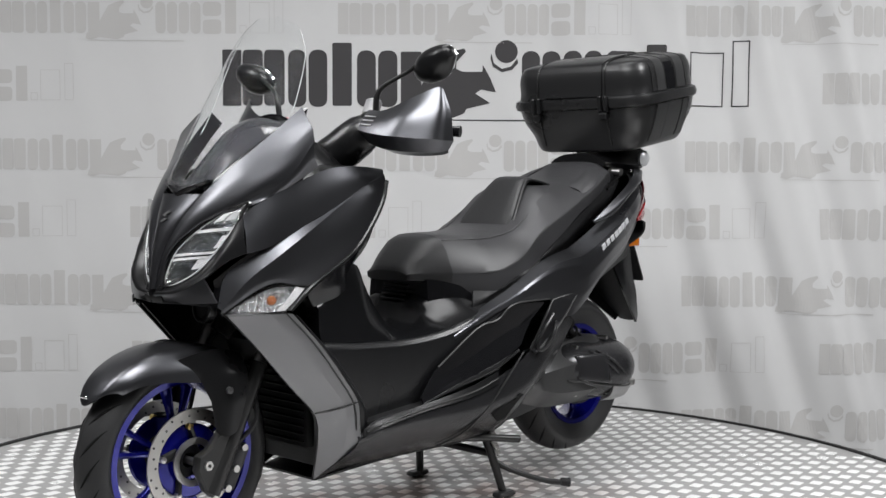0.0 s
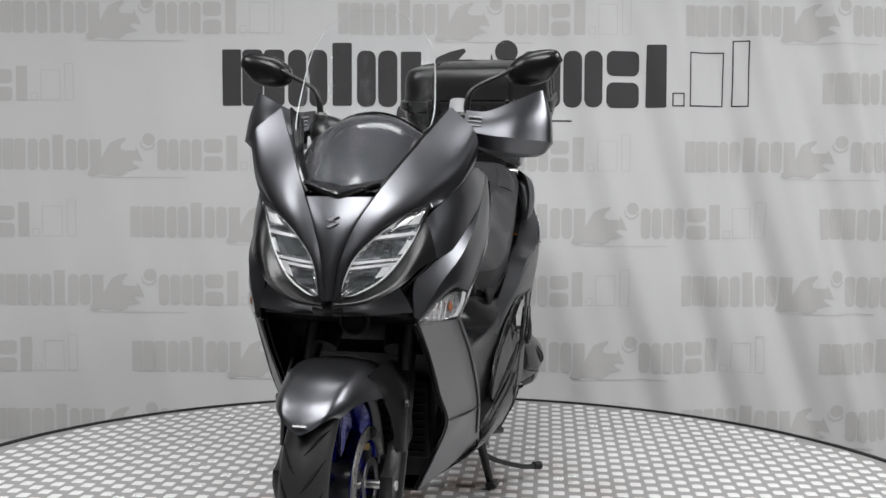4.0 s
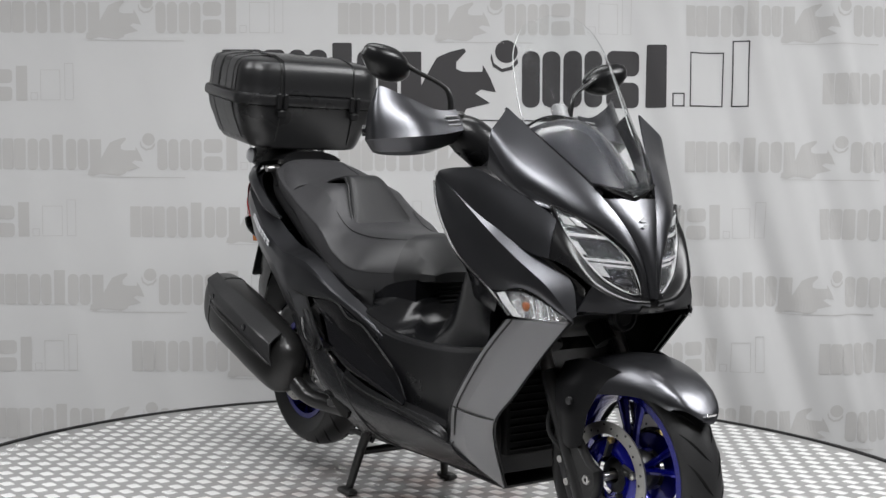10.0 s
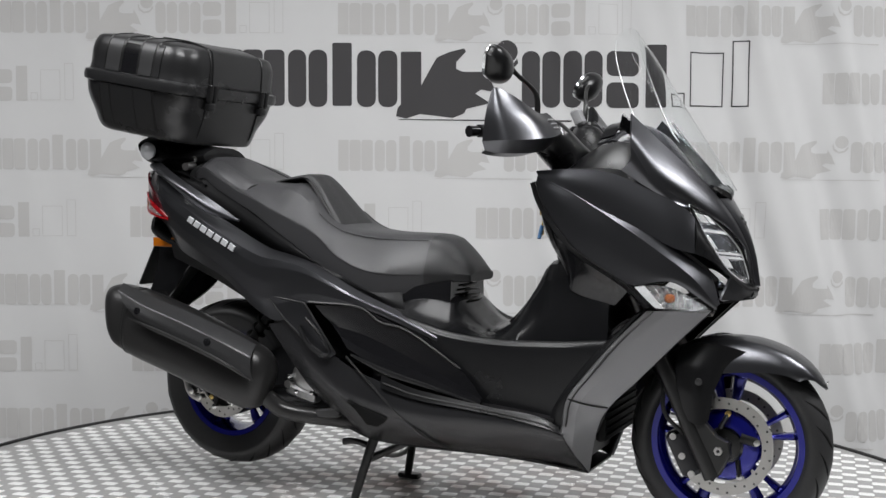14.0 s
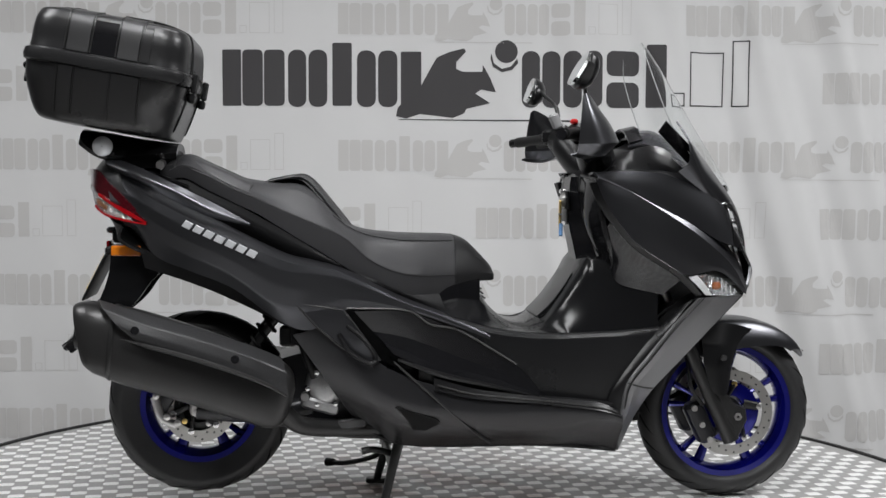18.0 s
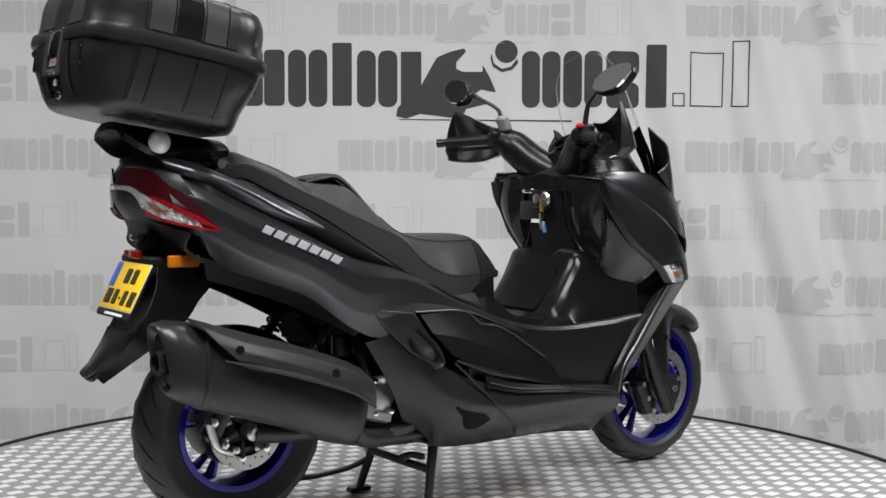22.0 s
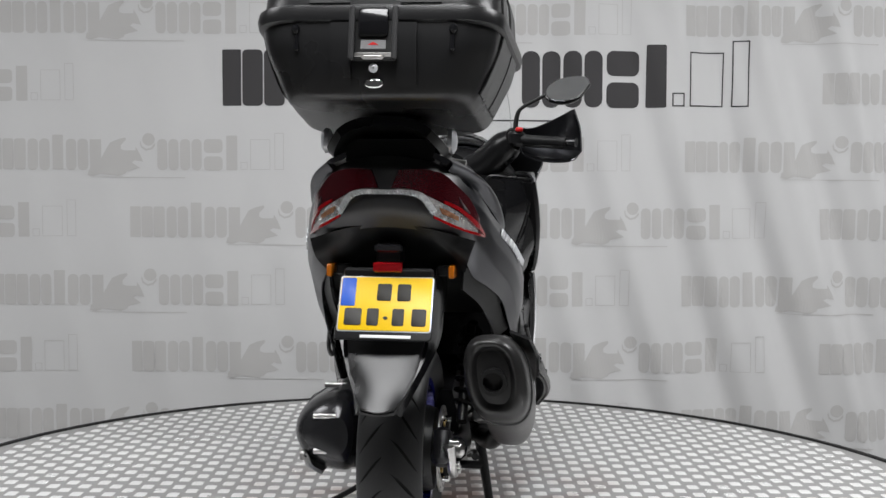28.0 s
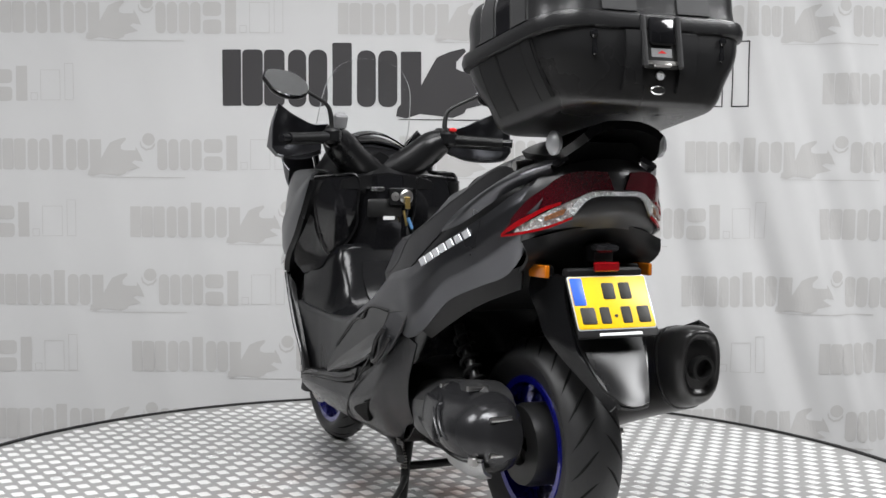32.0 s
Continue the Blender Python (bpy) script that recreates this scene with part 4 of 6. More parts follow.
both("leg_shield_edge", patch([[(0.72, 0.252, 0.63), (0.66, 0.262, 0.562), (0.585, 0.266, 0.47), (0.528, 0.264, 0.39), (0.508, 0.258, 0.295)], [(0.70, 0.246, 0.618), (0.635, 0.258, 0.545), (0.56, 0.262, 0.455), (0.508, 0.262, 0.38), (0.492, 0.256, 0.30)], [(0.68, 0.236, 0.60), (0.61, 0.248, 0.53), (0.54, 0.252, 0.445), (0.49, 0.252, 0.37), (0.475, 0.25, 0.325)]], 10, 30, 0.006), SATIN, scooter, "satin black leg shield edge")
# inner wheel arch and radiator
both("arch_cheek", patch([[(0.900, 0.186, 0.668), (0.895, 0.188, 0.652), (0.888, 0.190, 0.634)], [(0.80, 0.196, 0.660), (0.80, 0.200, 0.60), (0.798, 0.199, 0.546)], [(0.69, 0.196, 0.62), (0.69, 0.202, 0.53), (0.702, 0.200, 0.446)], [(0.60, 0.190, 0.50), (0.61, 0.196, 0.43), (0.623, 0.203, 0.366)], [(0.545, 0.160, 0.34), (0.56, 0.165, 0.31), (0.580, 0.170, 0.286)]], 22, 10, 0.005), ROUGH, scooter, "black wheel arch cheek")
part("wheel_arch_liner", patch([[(0.86, y, 0.655) for y in (-0.19, -0.09, 0, 0.09, 0.19)], [(0.66, y, 0.60) for y in (-0.20, -0.1, 0, 0.1, 0.20)], [(0.575, y, 0.48) for y in (-0.20, -0.1, 0, 0.1, 0.20)], [(0.535, y, 0.34) for y in (-0.19, -0.1, 0, 0.1, 0.19)], [(0.525, y, 0.20) for y in (-0.12, -0.06, 0, 0.06, 0.12)]], 24, 14, 0.006), ROUGH, scooter, "black inner wheel arch")
rad = part("radiator", box(0.585, 0, 0.36, 0.03, 0.30, 0.20, 0.006), GROOVE, scooter, "black radiator with thin slats")
for k in range(9):
    part("radiator_slat", box(0.602, 0, 0.28 + 0.02 * k, 0.008, 0.28, 0.005, 0.002), GROOVE, rad)
both("steering_stem_cover", tube([(0.62, 0.07, 0.66), (0.70, 0.09, 0.55)], 0.03, 10, 4), FRAME, scooter, "black fork yoke")

RIDGE = [(0.436, 0.262, 0.972), (0.52, 0.269, 0.938), (0.60, 0.274, 0.893), (0.69, 0.275, 0.838), (0.77, 0.261, 0.782), (0.845, 0.228, 0.720), (0.898, 0.194, 0.648)]
BLADE = [(0.437, 0.258, 0.976), (0.5205, 0.2680, 0.9390), (0.602, 0.2715, 0.8960), (0.699, 0.264, 0.849), (0.794, 0.226, 0.806), (0.872, 0.179, 0.735), (0.904, 0.184, 0.654)]
FOOT = [(0.434, 0.263, 0.960), (0.457, 0.272, 0.905), (0.505, 0.277, 0.838), (0.565, 0.277, 0.777), (0.685, 0.268, 0.702), (0.795, 0.248, 0.709), (0.898, 0.191, 0.638)]
BELLY = [tuple((p + q) / 2 + d for p, q, d in zip(u, v, (0, 0.004 if 0 < i < 6 else 0.0, 0))) for i, (u, v) in enumerate(zip(RIDGE, FOOT))]
fairs = both("side_fairing", patch([RIDGE, BELLY, FOOT], 20, 40, 0.006), PAINT, scooter, "dark grey metallic side fairing", 25)
for k, f in enumerate(fairs):
    part("blade_edge", side(patch([RIDGE, BLADE], 5, 40, 0.005), 1 - 2 * k), PAINT, f, "bevelled blade edge")
CREST = [(0.425, 0.240, 0.988), (0.52, 0.252, 0.993), (0.62, 0.258, 0.986), (0.70, 0.252, 0.958), (0.765, 0.236, 0.925), (0.815, 0.212, 0.895), (0.838, 0.194, 0.872)]
SHOULDER = BLADE[:4] + [(0.782, 0.248, 0.803), (0.815, 0.236, 0.790), (0.846, 0.222, 0.782)]
both("fairing_shoulder", patch([CREST, [tuple((p + q) / 2 + d for p, q, d in zip(u, v, (0.001, 0.003, 0.001))) for u, v in zip(CREST, SHOULDER)], SHOULDER], 14, 34, 0.006), PAINT, scooter, "dark grey upper fairing panel", 25)
both("fairing_top", patch([CREST[:4], [(0.425, 0.19, 0.985), (0.52, 0.20, 0.995), (0.62, 0.215, 0.995), (0.69, 0.225, 0.985)]], 6, 20, 0.006), SATIN, scooter, "satin black fairing top")
LIP = [(0.838, 0.194, 0.872), (0.853, 0.182, 0.845), (0.876, 0.163, 0.800), (0.908, 0.119, 0.735), (0.937, 0.060, 0.700), (0.954, 0.010, 0.688)]
CHEEK = [(0.846, 0.222, 0.782), (0.866, 0.209, 0.774), (0.890, 0.190, 0.758), (0.924, 0.155, 0.722), (0.952, 0.090, 0.686), (0.966, 0.012, 0.676)]
both("lamp_surround", patch([LIP, [tuple((p + q) / 2 + d for p, q, d in zip(u, v, (0.006, 0.004, 0))) for u, v in zip(LIP, CHEEK)], CHEEK], 12, 34, 0.006), SATIN, scooter, "satin black surround under the headlamp", 25)
both("chin_corner", patch([CHEEK[3:], [(0.915, 0.172, 0.690), (0.944, 0.098, 0.672), (0.960, 0.012, 0.666)], [(0.905, 0.182, 0.664), (0.940, 0.100, 0.658), (0.958, 0.012, 0.655)]], 10, 24, 0.006), PAINT, scooter, "dark grey chin corner", 25)
both("air_slot", patch([[(0.775, 0.240, 0.815), (0.825, 0.215, 0.785), (0.86, 0.190, 0.755), (0.895, 0.155, 0.715)], [(0.80, 0.228, 0.77), (0.835, 0.205, 0.745), (0.865, 0.18, 0.715), (0.89, 0.15, 0.69)], [(0.86, 0.200, 0.68), (0.875, 0.185, 0.67), (0.89, 0.165, 0.662), (0.90, 0.14, 0.655)]], 12, 16, 0.006), GLOSS, scooter, "black air inlet beside the headlamp")
EDGE = FOOT[:5] + [(0.745, 0.255, 0.645)]
both("fairing_return", patch([EDGE, [(x - 0.016, y - 0.010, z - 0.004) for x, y, z in EDGE], [(x - 0.012, y - 0.030, z - 0.002) for x, y, z in EDGE], [(x + 0.03, y - 0.06, z + 0.004) for x, y, z in EDGE]], 13, 34, 0.005, hu=True), SATIN, scooter, "satin black fairing inner edge", 20)
both("knee_filler", patch([[(0.485, 0.262, 0.862), (0.525, 0.266, 0.800), (0.585, 0.262, 0.745), (0.690, 0.250, 0.690)], [(0.466, 0.232, 0.820), (0.500, 0.222, 0.755), (0.555, 0.226, 0.705), (0.660, 0.232, 0.660)], [(0.484, 0.196, 0.765), (0.496, 0.182, 0.715), (0.520, 0.200, 0.668), (0.640, 0.222, 0.640)]], 12, 20, 0.004), GLOSS, scooter, "gloss black inner knee panel", 30)
HOOD = [
    [(0.674, 0.215, 1.136), (0.685, 0.250, 1.105), (0.692, 0.276, 1.080), (0.694, 0.286, 1.050)],
    [(0.745, 0.168, 1.060), (0.750, 0.212, 1.022), (0.748, 0.244, 0.995), (0.742, 0.256, 0.968)],
    [(0.82, 0.122, 0.985), (0.822, 0.160, 0.958), (0.812, 0.196, 0.936), (0.790, 0.216, 0.928)],
    [(0.875, 0.083, 0.920), (0.880, 0.112, 0.898), (0.872, 0.140, 0.885), (0.855, 0.162, 0.884)],
    [(0.918, 0.047, 0.850), (0.919, 0.066, 0.838), (0.914, 0.084, 0.834), (0.903, 0.098, 0.842)],
    [(0.945, 0.021, 0.775), (0.947, 0.029, 0.772), (0.945, 0.038, 0.774), (0.938, 0.044, 0.784)],
    [(0.960, 0.011, 0.690), (0.960, 0.015, 0.686), (0.957, 0.020, 0.684), (0.951, 0.024, 0.690)],
]
hoods = both("front_cowl", patch(HOOD, 44, 19, 0.005, 0.004), PAINT, scooter, "dark grey metallic front cowl", 25)
part("nose_panel", patch([[(x + e, y * k, z) for k, e in ((-1, 0), (-0.9, 0.004), (-0.5, 0.010), (0, 0.012), (0.5, 0.010), (0.9, 0.004), (1, 0))] for x, y, z in [r[0] for r in HOOD[3:]]], 24, 20, 0.006), PAINT, scooter, "dark grey metallic nose panel")
both("cowl_side_band", patch([[r[3] for r in HOOD[:4]], [(0.690, 0.282, 1.015), (0.744, 0.252, 0.950), (0.795, 0.214, 0.914), (0.848, 0.170, 0.884)], [(0.665, 0.268, 0.990), (0.735, 0.247, 0.942), (0.795, 0.218, 0.908), (0.832, 0.192, 0.888)]], 12, 24, 0.005), PAINT, scooter, "dark grey band under the cowl", 25)
horn = part("horn", xf(lathe([(0.001, 0.0), (0.020, 0.0), (0.024, 0.004), (0.034, 0.004), (0.037, 0.008), (0.037, 0.02), (0.001, 0.03)], 32), Matrix.Translation((0.838, 0.026, 0.634)) @ Matrix.Rotation(radians(90), 4, "Z")), ROUGH, scooter, "round black horn under the nose")
part("horn_ring", xf(lathe([(0.032, -0.002), (0.036, -0.002), (0.037, 0.004), (0.032, 0.004)], 32), Matrix.Translation((0.839, 0.026, 0.634)) @ Matrix.Rotation(radians(90), 4, "Z")), CAST, horn, "grey horn ring")
part("nose_tip", patch([[(0.957, y, 0.700) for y in (-0.030, -0.012, 0, 0.012, 0.030)], [(0.9615 - 1.5 * y * y, y, 0.684) for y in (-0.034, -0.014, 0, 0.014, 0.034)], [(0.9625 - 1.5 * y * y, y, 0.670) for y in (-0.036, -0.015, 0, 0.015, 0.036)], [(0.955 - 1.5 * y * y, y, 0.655) for y in (-0.036, -0.015, 0, 0.015, 0.036)]], 12, 12, 0.008), SATIN, scooter, "satin black tip under the nose", 30)
part("chin", patch([[(0.955, y, 0.664) for y in (-0.06, -0.03, 0, 0.03, 0.06)], [(0.93 - 0.15 * abs(y), y, 0.660) for y in (-0.17, -0.085, 0, 0.085, 0.17)], [(0.82, y, 0.655) for y in (-0.19, -0.1, 0, 0.1, 0.19)]], 14, 18, 0.006), SATIN, scooter, "satin black chin under the nose")

# headlamps
HL = [(0.826, 0.200, 0.903), (0.862, 0.148, 0.880), (0.898, 0.092, 0.838), (0.928, 0.046, 0.790), (0.942, 0.028, 0.735), (0.950, 0.024, 0.695), (0.935, 0.060, 0.700), (0.905, 0.120, 0.735), (0.872, 0.165, 0.800), (0.845, 0.186, 0.855)]
up = [HL[0], HL[1], HL[2], HL[3], HL[4], HL[5]]
dn = [HL[0], HL[9], HL[8], HL[7], HL[6], HL[5]]
mid = [tuple((a + b) / 2 + d for a, b, d in zip(p, q, (0.012, 0.004, 0.0))) for p, q in zip(up, dn)]


def lamp_window(z_top, z_low, k0, k1, deep=-0.006, drop=0.0):
    """A panel inside the lamp between two heights and two shares of its width, its outer end dropped or raised."""
    rows = []
    for i, z in enumerate(np.linspace(z_top, z_low, 4)):
        row = []
        for k in np.linspace(k0, k1, 5):
            zz = z + drop * (k - 0.5)
            a = [float(np.interp(-zz, [-p[2] for p in up], [p[j] for p in up])) for j in (0, 1)]
            b = [float(np.interp(-zz, [-p[2] for p in dn], [p[j] for p in dn])) for j in (0, 1)]
            row.append((a[0] + (b[0] - a[0]) * k + 0.046 * k * (1 - k) + deep, a[1] + (b[1] - a[1]) * k, zz))
        rows.append(row)
    return patch(rows, 10, 14, 0.003)


for s in (-1, 1):
    back = [[(x - 0.012, y, z) for x, y, z in c] for c in (up, mid, dn)]
    lamp = part("headlamp", side(patch(back, 30, 16, 0.004), s), FACET, scooter, "clear headlamp with bright facets")
    part("lens", side(patch([[(x + 0.004, y, z) for x, y, z in c] for c in (up, mid, dn)], 26, 14, 0.003), s), CLEAR, lamp, "clear headlamp lens").visible_shadow = False
    part("projector", side(lamp_window(0.826, 0.786, 0.16, 0.82, drop=0.012), s), LAMP_GLASS, lamp, "dark upper lamp window")
    part("low_beam", side(lamp_window(0.758, 0.718, 0.16, 0.74, drop=0.012), s), LAMP_GLASS, lamp, "dark lower lamp window")
    part("lamp_slot", side(lamp_window(0.850, 0.842, 0.25, 0.85, drop=0.010), s), LAMP_GLASS, lamp, "dark slot in the lamp")
    for za, zb in ((0.838, 0.830), (0.780, 0.774), (0.769, 0.763)):
        part("lamp_bar", side(lamp_window(za, zb, 0.06, 0.94, -0.003, 0.012), s), LAMP_EDGE, lamp, "bright bar between lamp windows")
    for c, w in ((dn, 0.0026), (up, 0.0018)):
        ins = [tuple(p[j] + (m[j] - p[j]) * 0.17 for j in range(3)) for p, m in zip(c[1:], mid[1:])]
        part("lamp_border", side(tube([(x - 0.003, y, z) for x, y, z in ins], [w * 0.35, w, w, w * 0.8], 6, 30), s), LAMP_EDGE, lamp, "bright inner lamp border")
    for k0, k1, za, zb in ((0.30, 0.55, 0.878, 0.857), (0.60, 0.86, 0.876, 0.855), (0.72, 0.92, 0.762, 0.735), (0.84, 0.95, 0.815, 0.785)):
        part("lamp_facet", side(lamp_window(za, zb, k0, k1, -0.004, 0.02), s), LAMP_EDGE, lamp, "bright lamp facet")
    part("lamp_rim", side(join(tube(up, 0.0035, 8, 24), tube(dn, 0.0035, 8, 24)), s), SATIN, lamp, "black lamp surround")
    # turn signal
    sig = part("turn_signal", side(patch([[(0.688, 0.268, 0.699), (0.74, 0.262, 0.706), (0.79, 0.247, 0.708), (0.85, 0.218, 0.672), (0.897, 0.190, 0.634)], [(0.715, 0.270, 0.675), (0.755, 0.266, 0.675), (0.80, 0.248, 0.67), (0.85, 0.220, 0.655), (0.897, 0.190, 0.632)], [(0.758, 0.258, 0.638), (0.785, 0.250, 0.636), (0.815, 0.236, 0.634), (0.855, 0.214, 0.632), (0.896, 0.190, 0.630)]], 14, 24, 0.004, 0.004), s), CLEAR, scooter, "clear turn signal lens with orange bulb")
    sig.visible_shadow = False
    part("signal_reflector", side(patch([[(0.70, 0.252, 0.695), (0.79, 0.236, 0.695), (0.89, 0.184, 0.634)], [(0.74, 0.25, 0.66), (0.80, 0.232, 0.66), (0.885, 0.184, 0.632)], [(0.765, 0.246, 0.64), (0.81, 0.228, 0.638), (0.88, 0.186, 0.630)]], 8, 10, 0.003), s), FACET, sig, "bright signal reflector")
    part("bulb", side(ball((0.790, 0.243, 0.668), 0.010, 8, (1.4, 0.5, 1.2)), s), BULB, sig, "orange bulb")
    part("signal_facet", side(patch([[(0.703, 0.262, 0.694), (0.728, 0.260, 0.699)], [(0.728, 0.262, 0.670), (0.752, 0.259, 0.672)], [(0.756, 0.253, 0.642), (0.776, 0.248, 0.642)]], 8, 5, 0.002), s), LAMP_EDGE, sig, "plain pale signal facet")
    for k in range(4):
        part("signal_rib", side(tube([(0.806 + 0.017 * k, 0.240 - 0.010 * k, 0.690 - 0.011 * k), (0.812 + 0.015 * k, 0.232 - 0.009 * k, 0.642 - 0.001 * k)], 0.0009, 6), s), LAMP_EDGE, sig, "bright lens rib")
part("emblem", join(slab([(-0.014, 0.002), (0.006, 0.014), (0.014, 0.010), (0.0, 0.002), (0.006, -0.002), (-0.006, -0.002)], 0.003, 0.0008, Matrix.Translation((0.922, 0, 0.866)) @ Matrix.Rotation(radians(-24), 4, "Y") @ Matrix(((0, 0, 1, 0), (1, 0, 0, 0), (0, 1, 0, 0), (0, 0, 0, 1)))), slab([(0.014, -0.002), (-0.006, -0.014), (-0.014, -0.010), (0.0, -0.002)], 0.003, 0.0008, Matrix.Translation((0.925, 0, 0.862)) @ Matrix.Rotation(radians(-24), 4, "Y") @ Matrix(((0, 0, 1, 0), (1, 0, 0, 0), (0, 1, 0, 0), (0, 0, 0, 1))))), PAINT_LIFTED, scooter, "plain grey nose emblem")

# windshield, inner dome and scoop
SH = []
for x, z, w, d in ((0.618, 1.378, 0.05, 0.008), (0.636, 1.350, 0.120, 0.036), (0.678, 1.290, 0.156, 0.064), (0.738, 1.195, 0.170, 0.088), (0.780, 1.130, 0.172, 0.098), (0.820, 1.070, 0.156, 0.090), (0.864, 1.005, 0.124, 0.078), (0.902, 0.942, 0.090, 0.06)):
    SH.append([(x - d * (k / 3.0) ** 2, y, z - 0.25 * d * (k / 3.0) ** 2) for k, y in ((3, -w), (2, -w * 0.75), (1, -w * 0.4), (0, 0), (1, w * 0.4), (2, w * 0.75), (3, w))])
shield = part("windshield", patch(SH, 40, 28, 0.0004), SHIELD, scooter, "clear curved windshield")
shield.visible_shadow = False
# pale tubes along both edges; the reflected streak is put into their colour
for e in (0, -1):
    part("shield_edge", tube([r[e] for r in SH[1:-1]], [0.0004, 0.0016, 0.0018, 0.0018, 0.0010], 6, 40), EDGE_STREAK, shield, "shield edge with its bright reflection in the colour")
part("dash_dome", patch([[(x - 1.6 * y * y, y, z - c * y * y) for y in (-w, -w * 0.75, -w * 0.5, -w * 0.25, 0, w * 0.25, w * 0.5, w * 0.75, w)] for x, z, w, c in ((0.58, 1.095, 0.125, 2.0), (0.64, 1.118, 0.135, 2.6), (0.70, 1.095, 0.138, 2.8), (0.755, 1.040, 0.132, 2.5), (0.805, 0.980, 0.115, 1.8), (0.840, 0.935, 0.098, 0.8))], 30, 30, 0.006), SMOKE, scooter, "smoked dash cover behind the windshield", 60)
SCOOP = (-0.092, -0.078, -0.050, -0.020, 0, 0.020, 0.050, 0.078, 0.092)
part("screen_scoop", patch([[(0.845 - 0.3 * abs(y), y, 0.945 + 0.18 * abs(y)) for y in SCOOP], [(0.888 - 3.2 * y * y, y, 0.930 + 0.28 * abs(y) - 0.2 * y * y) for y in SCOOP], [(0.892 - 3.4 * y * y, y, 0.918 + 0.36 * abs(y)) for y in SCOOP], [(0.882 - 3.4 * y * y, y, 0.902 + 0.44 * abs(y)) for y in SCOOP]], 14, 30, 0.005), GLOSS, scooter, "black scoop at the windshield's foot")
both("shield_frame", patch([[(0.645, 0.203, 1.135), (0.745, 0.160, 1.053), (0.82, 0.119, 0.983), (0.87, 0.083, 0.930)], [(0.63, 0.175, 1.105), (0.72, 0.145, 1.025), (0.80, 0.105, 0.955), (0.855, 0.078, 0.915)]], 6, 24, 0.006), GLOSS, scooter, "black windshield mounting")

# cockpit and leg shield inside
part("inner_leg_shield", patch([[(0.440, y, 0.965 - 0.1 * y * y) for y in (-0.25, -0.12, 0, 0.12, 0.25)], [(0.452, y, 0.90) for y in (-0.25, -0.12, 0, 0.12, 0.25)], [(0.478, y, 0.80) for y in (-0.235, -0.12, 0, 0.12, 0.235)], [(0.512, y, 0.715) for y in (-0.19, -0.1, 0, 0.1, 0.19)], [(0.49, y, 0.65) for y in (-0.18, -0.09, 0, 0.09, 0.18)]], 22, 20, 0.01), GLOSS, scooter, "glossy black inner leg shield")
part("centre_column", smooth_loft([[(x + (0.0 if abs(y) < w else 0.06), y, z) for y in (-w - 0.012, -w, -w * 0.5, 0, w * 0.5, w, w + 0.012)] + [(x + 0.07, w + 0.012, z), (x + 0.07, -w - 0.012, z)] for x, z, w in ((0.405, 0.975, 0.088), (0.398, 0.90, 0.088), (0.402, 0.83, 0.086), (0.415, 0.77, 0.09), (0.425, 0.72, 0.10))], 18), GLOSS, scooter, "gloss black centre column", 30)
LID = [[(0.437, 0.252, 0.968), (0.426, 0.18, 0.974), (0.421, 0.106, 0.969)], [(0.453, 0.240, 0.85), (0.432, 0.17, 0.85), (0.434, 0.102, 0.86)], [(0.500, 0.188, 0.722), (0.476, 0.145, 0.732), (0.457, 0.100, 0.80)]]
for s in (-1, 1):
    gl = part("glove_box_lid", side(patch(LID, 14, 14, 0.012, 0.010), s), GLOSS, scooter, "gloss black glove box lid")
    part("lid_border", side(tube([LID[0][0], LID[0][1], LID[0][2], LID[1][2], LID[2][2], LID[2][1], LID[2][0], LID[1][0], LID[0][0]], 0.005, 8, 50), s), SATIN, gl, "raised satin border")
col = part("lock_plate", box(0.390, -0.035, 0.905, 0.012, 0.085, 0.060, 0.004), SATIN, scooter, "square black lock plate")
part("shutter_ring", xf(lathe([(0.002, -0.004), (0.013, -0.004), (0.015, 0.002), (0.002, 0.004)], 20), Matrix.Translation((0.383, -0.012, 0.906)) @ Matrix.Rotation(radians(90), 4, "Z")), STEEL, col, "round steel shutter ring")
part("column_recess", box(0.398, 0.02, 0.868, 0.008, 0.12, 0.06, 0.006), FRAME, scooter, "dark recess of the centre column")
part("dash_pod", smooth_loft([[(x, y, z) for y, z in ((w, zb), (w * 0.95, (zb + zt) / 2), (w * 0.7, zt - 0.015), (0, zt), (-w * 0.7, zt - 0.015), (-w * 0.95, (zb + zt) / 2), (-w, zb))] for x, w, zb, zt in ((0.42, 0.17, 0.93, 0.985), (0.50, 0.20, 0.93, 1.03), (0.58, 0.20, 0.92, 1.075), (0.66, 0.19, 0.90, 1.075), (0.76, 0.15, 0.86, 1.0))], 16), SATIN, scooter, "black dash pod")
part("dial_hood", patch([[(0.60, y, 1.13 - 3.0 * y * y) for y in (-0.12, -0.06, 0, 0.06, 0.12)], [(0.56, y, 1.12 - 3.0 * y * y) for y in (-0.12, -0.06, 0, 0.06, 0.12)]], 6, 16, 0.006), GLOSS, scooter, "black dial hood")
part("dial_glass", patch([[(0.595, y, 1.085 - 1.0 * y * y) for y in (-0.10, 0, 0.10)], [(0.545, y, 1.045) for y in (-0.11, 0, 0.11)]], 6, 8, 0.004), TINT, scooter, "dark instrument glass")
lock_g = lathe([(0.002, -0.008), (0.022, -0.008), (0.024, 0.0), (0.018, 0.006), (0.002, 0.006)], 24)
ign = part("ignition_lock", xf(lock_g, Matrix.Translation((0.382, -0.052, 0.905)) @ Matrix.Rotation(radians(90), 4, "Z")), STEEL, scooter, "round ignition lock with key")
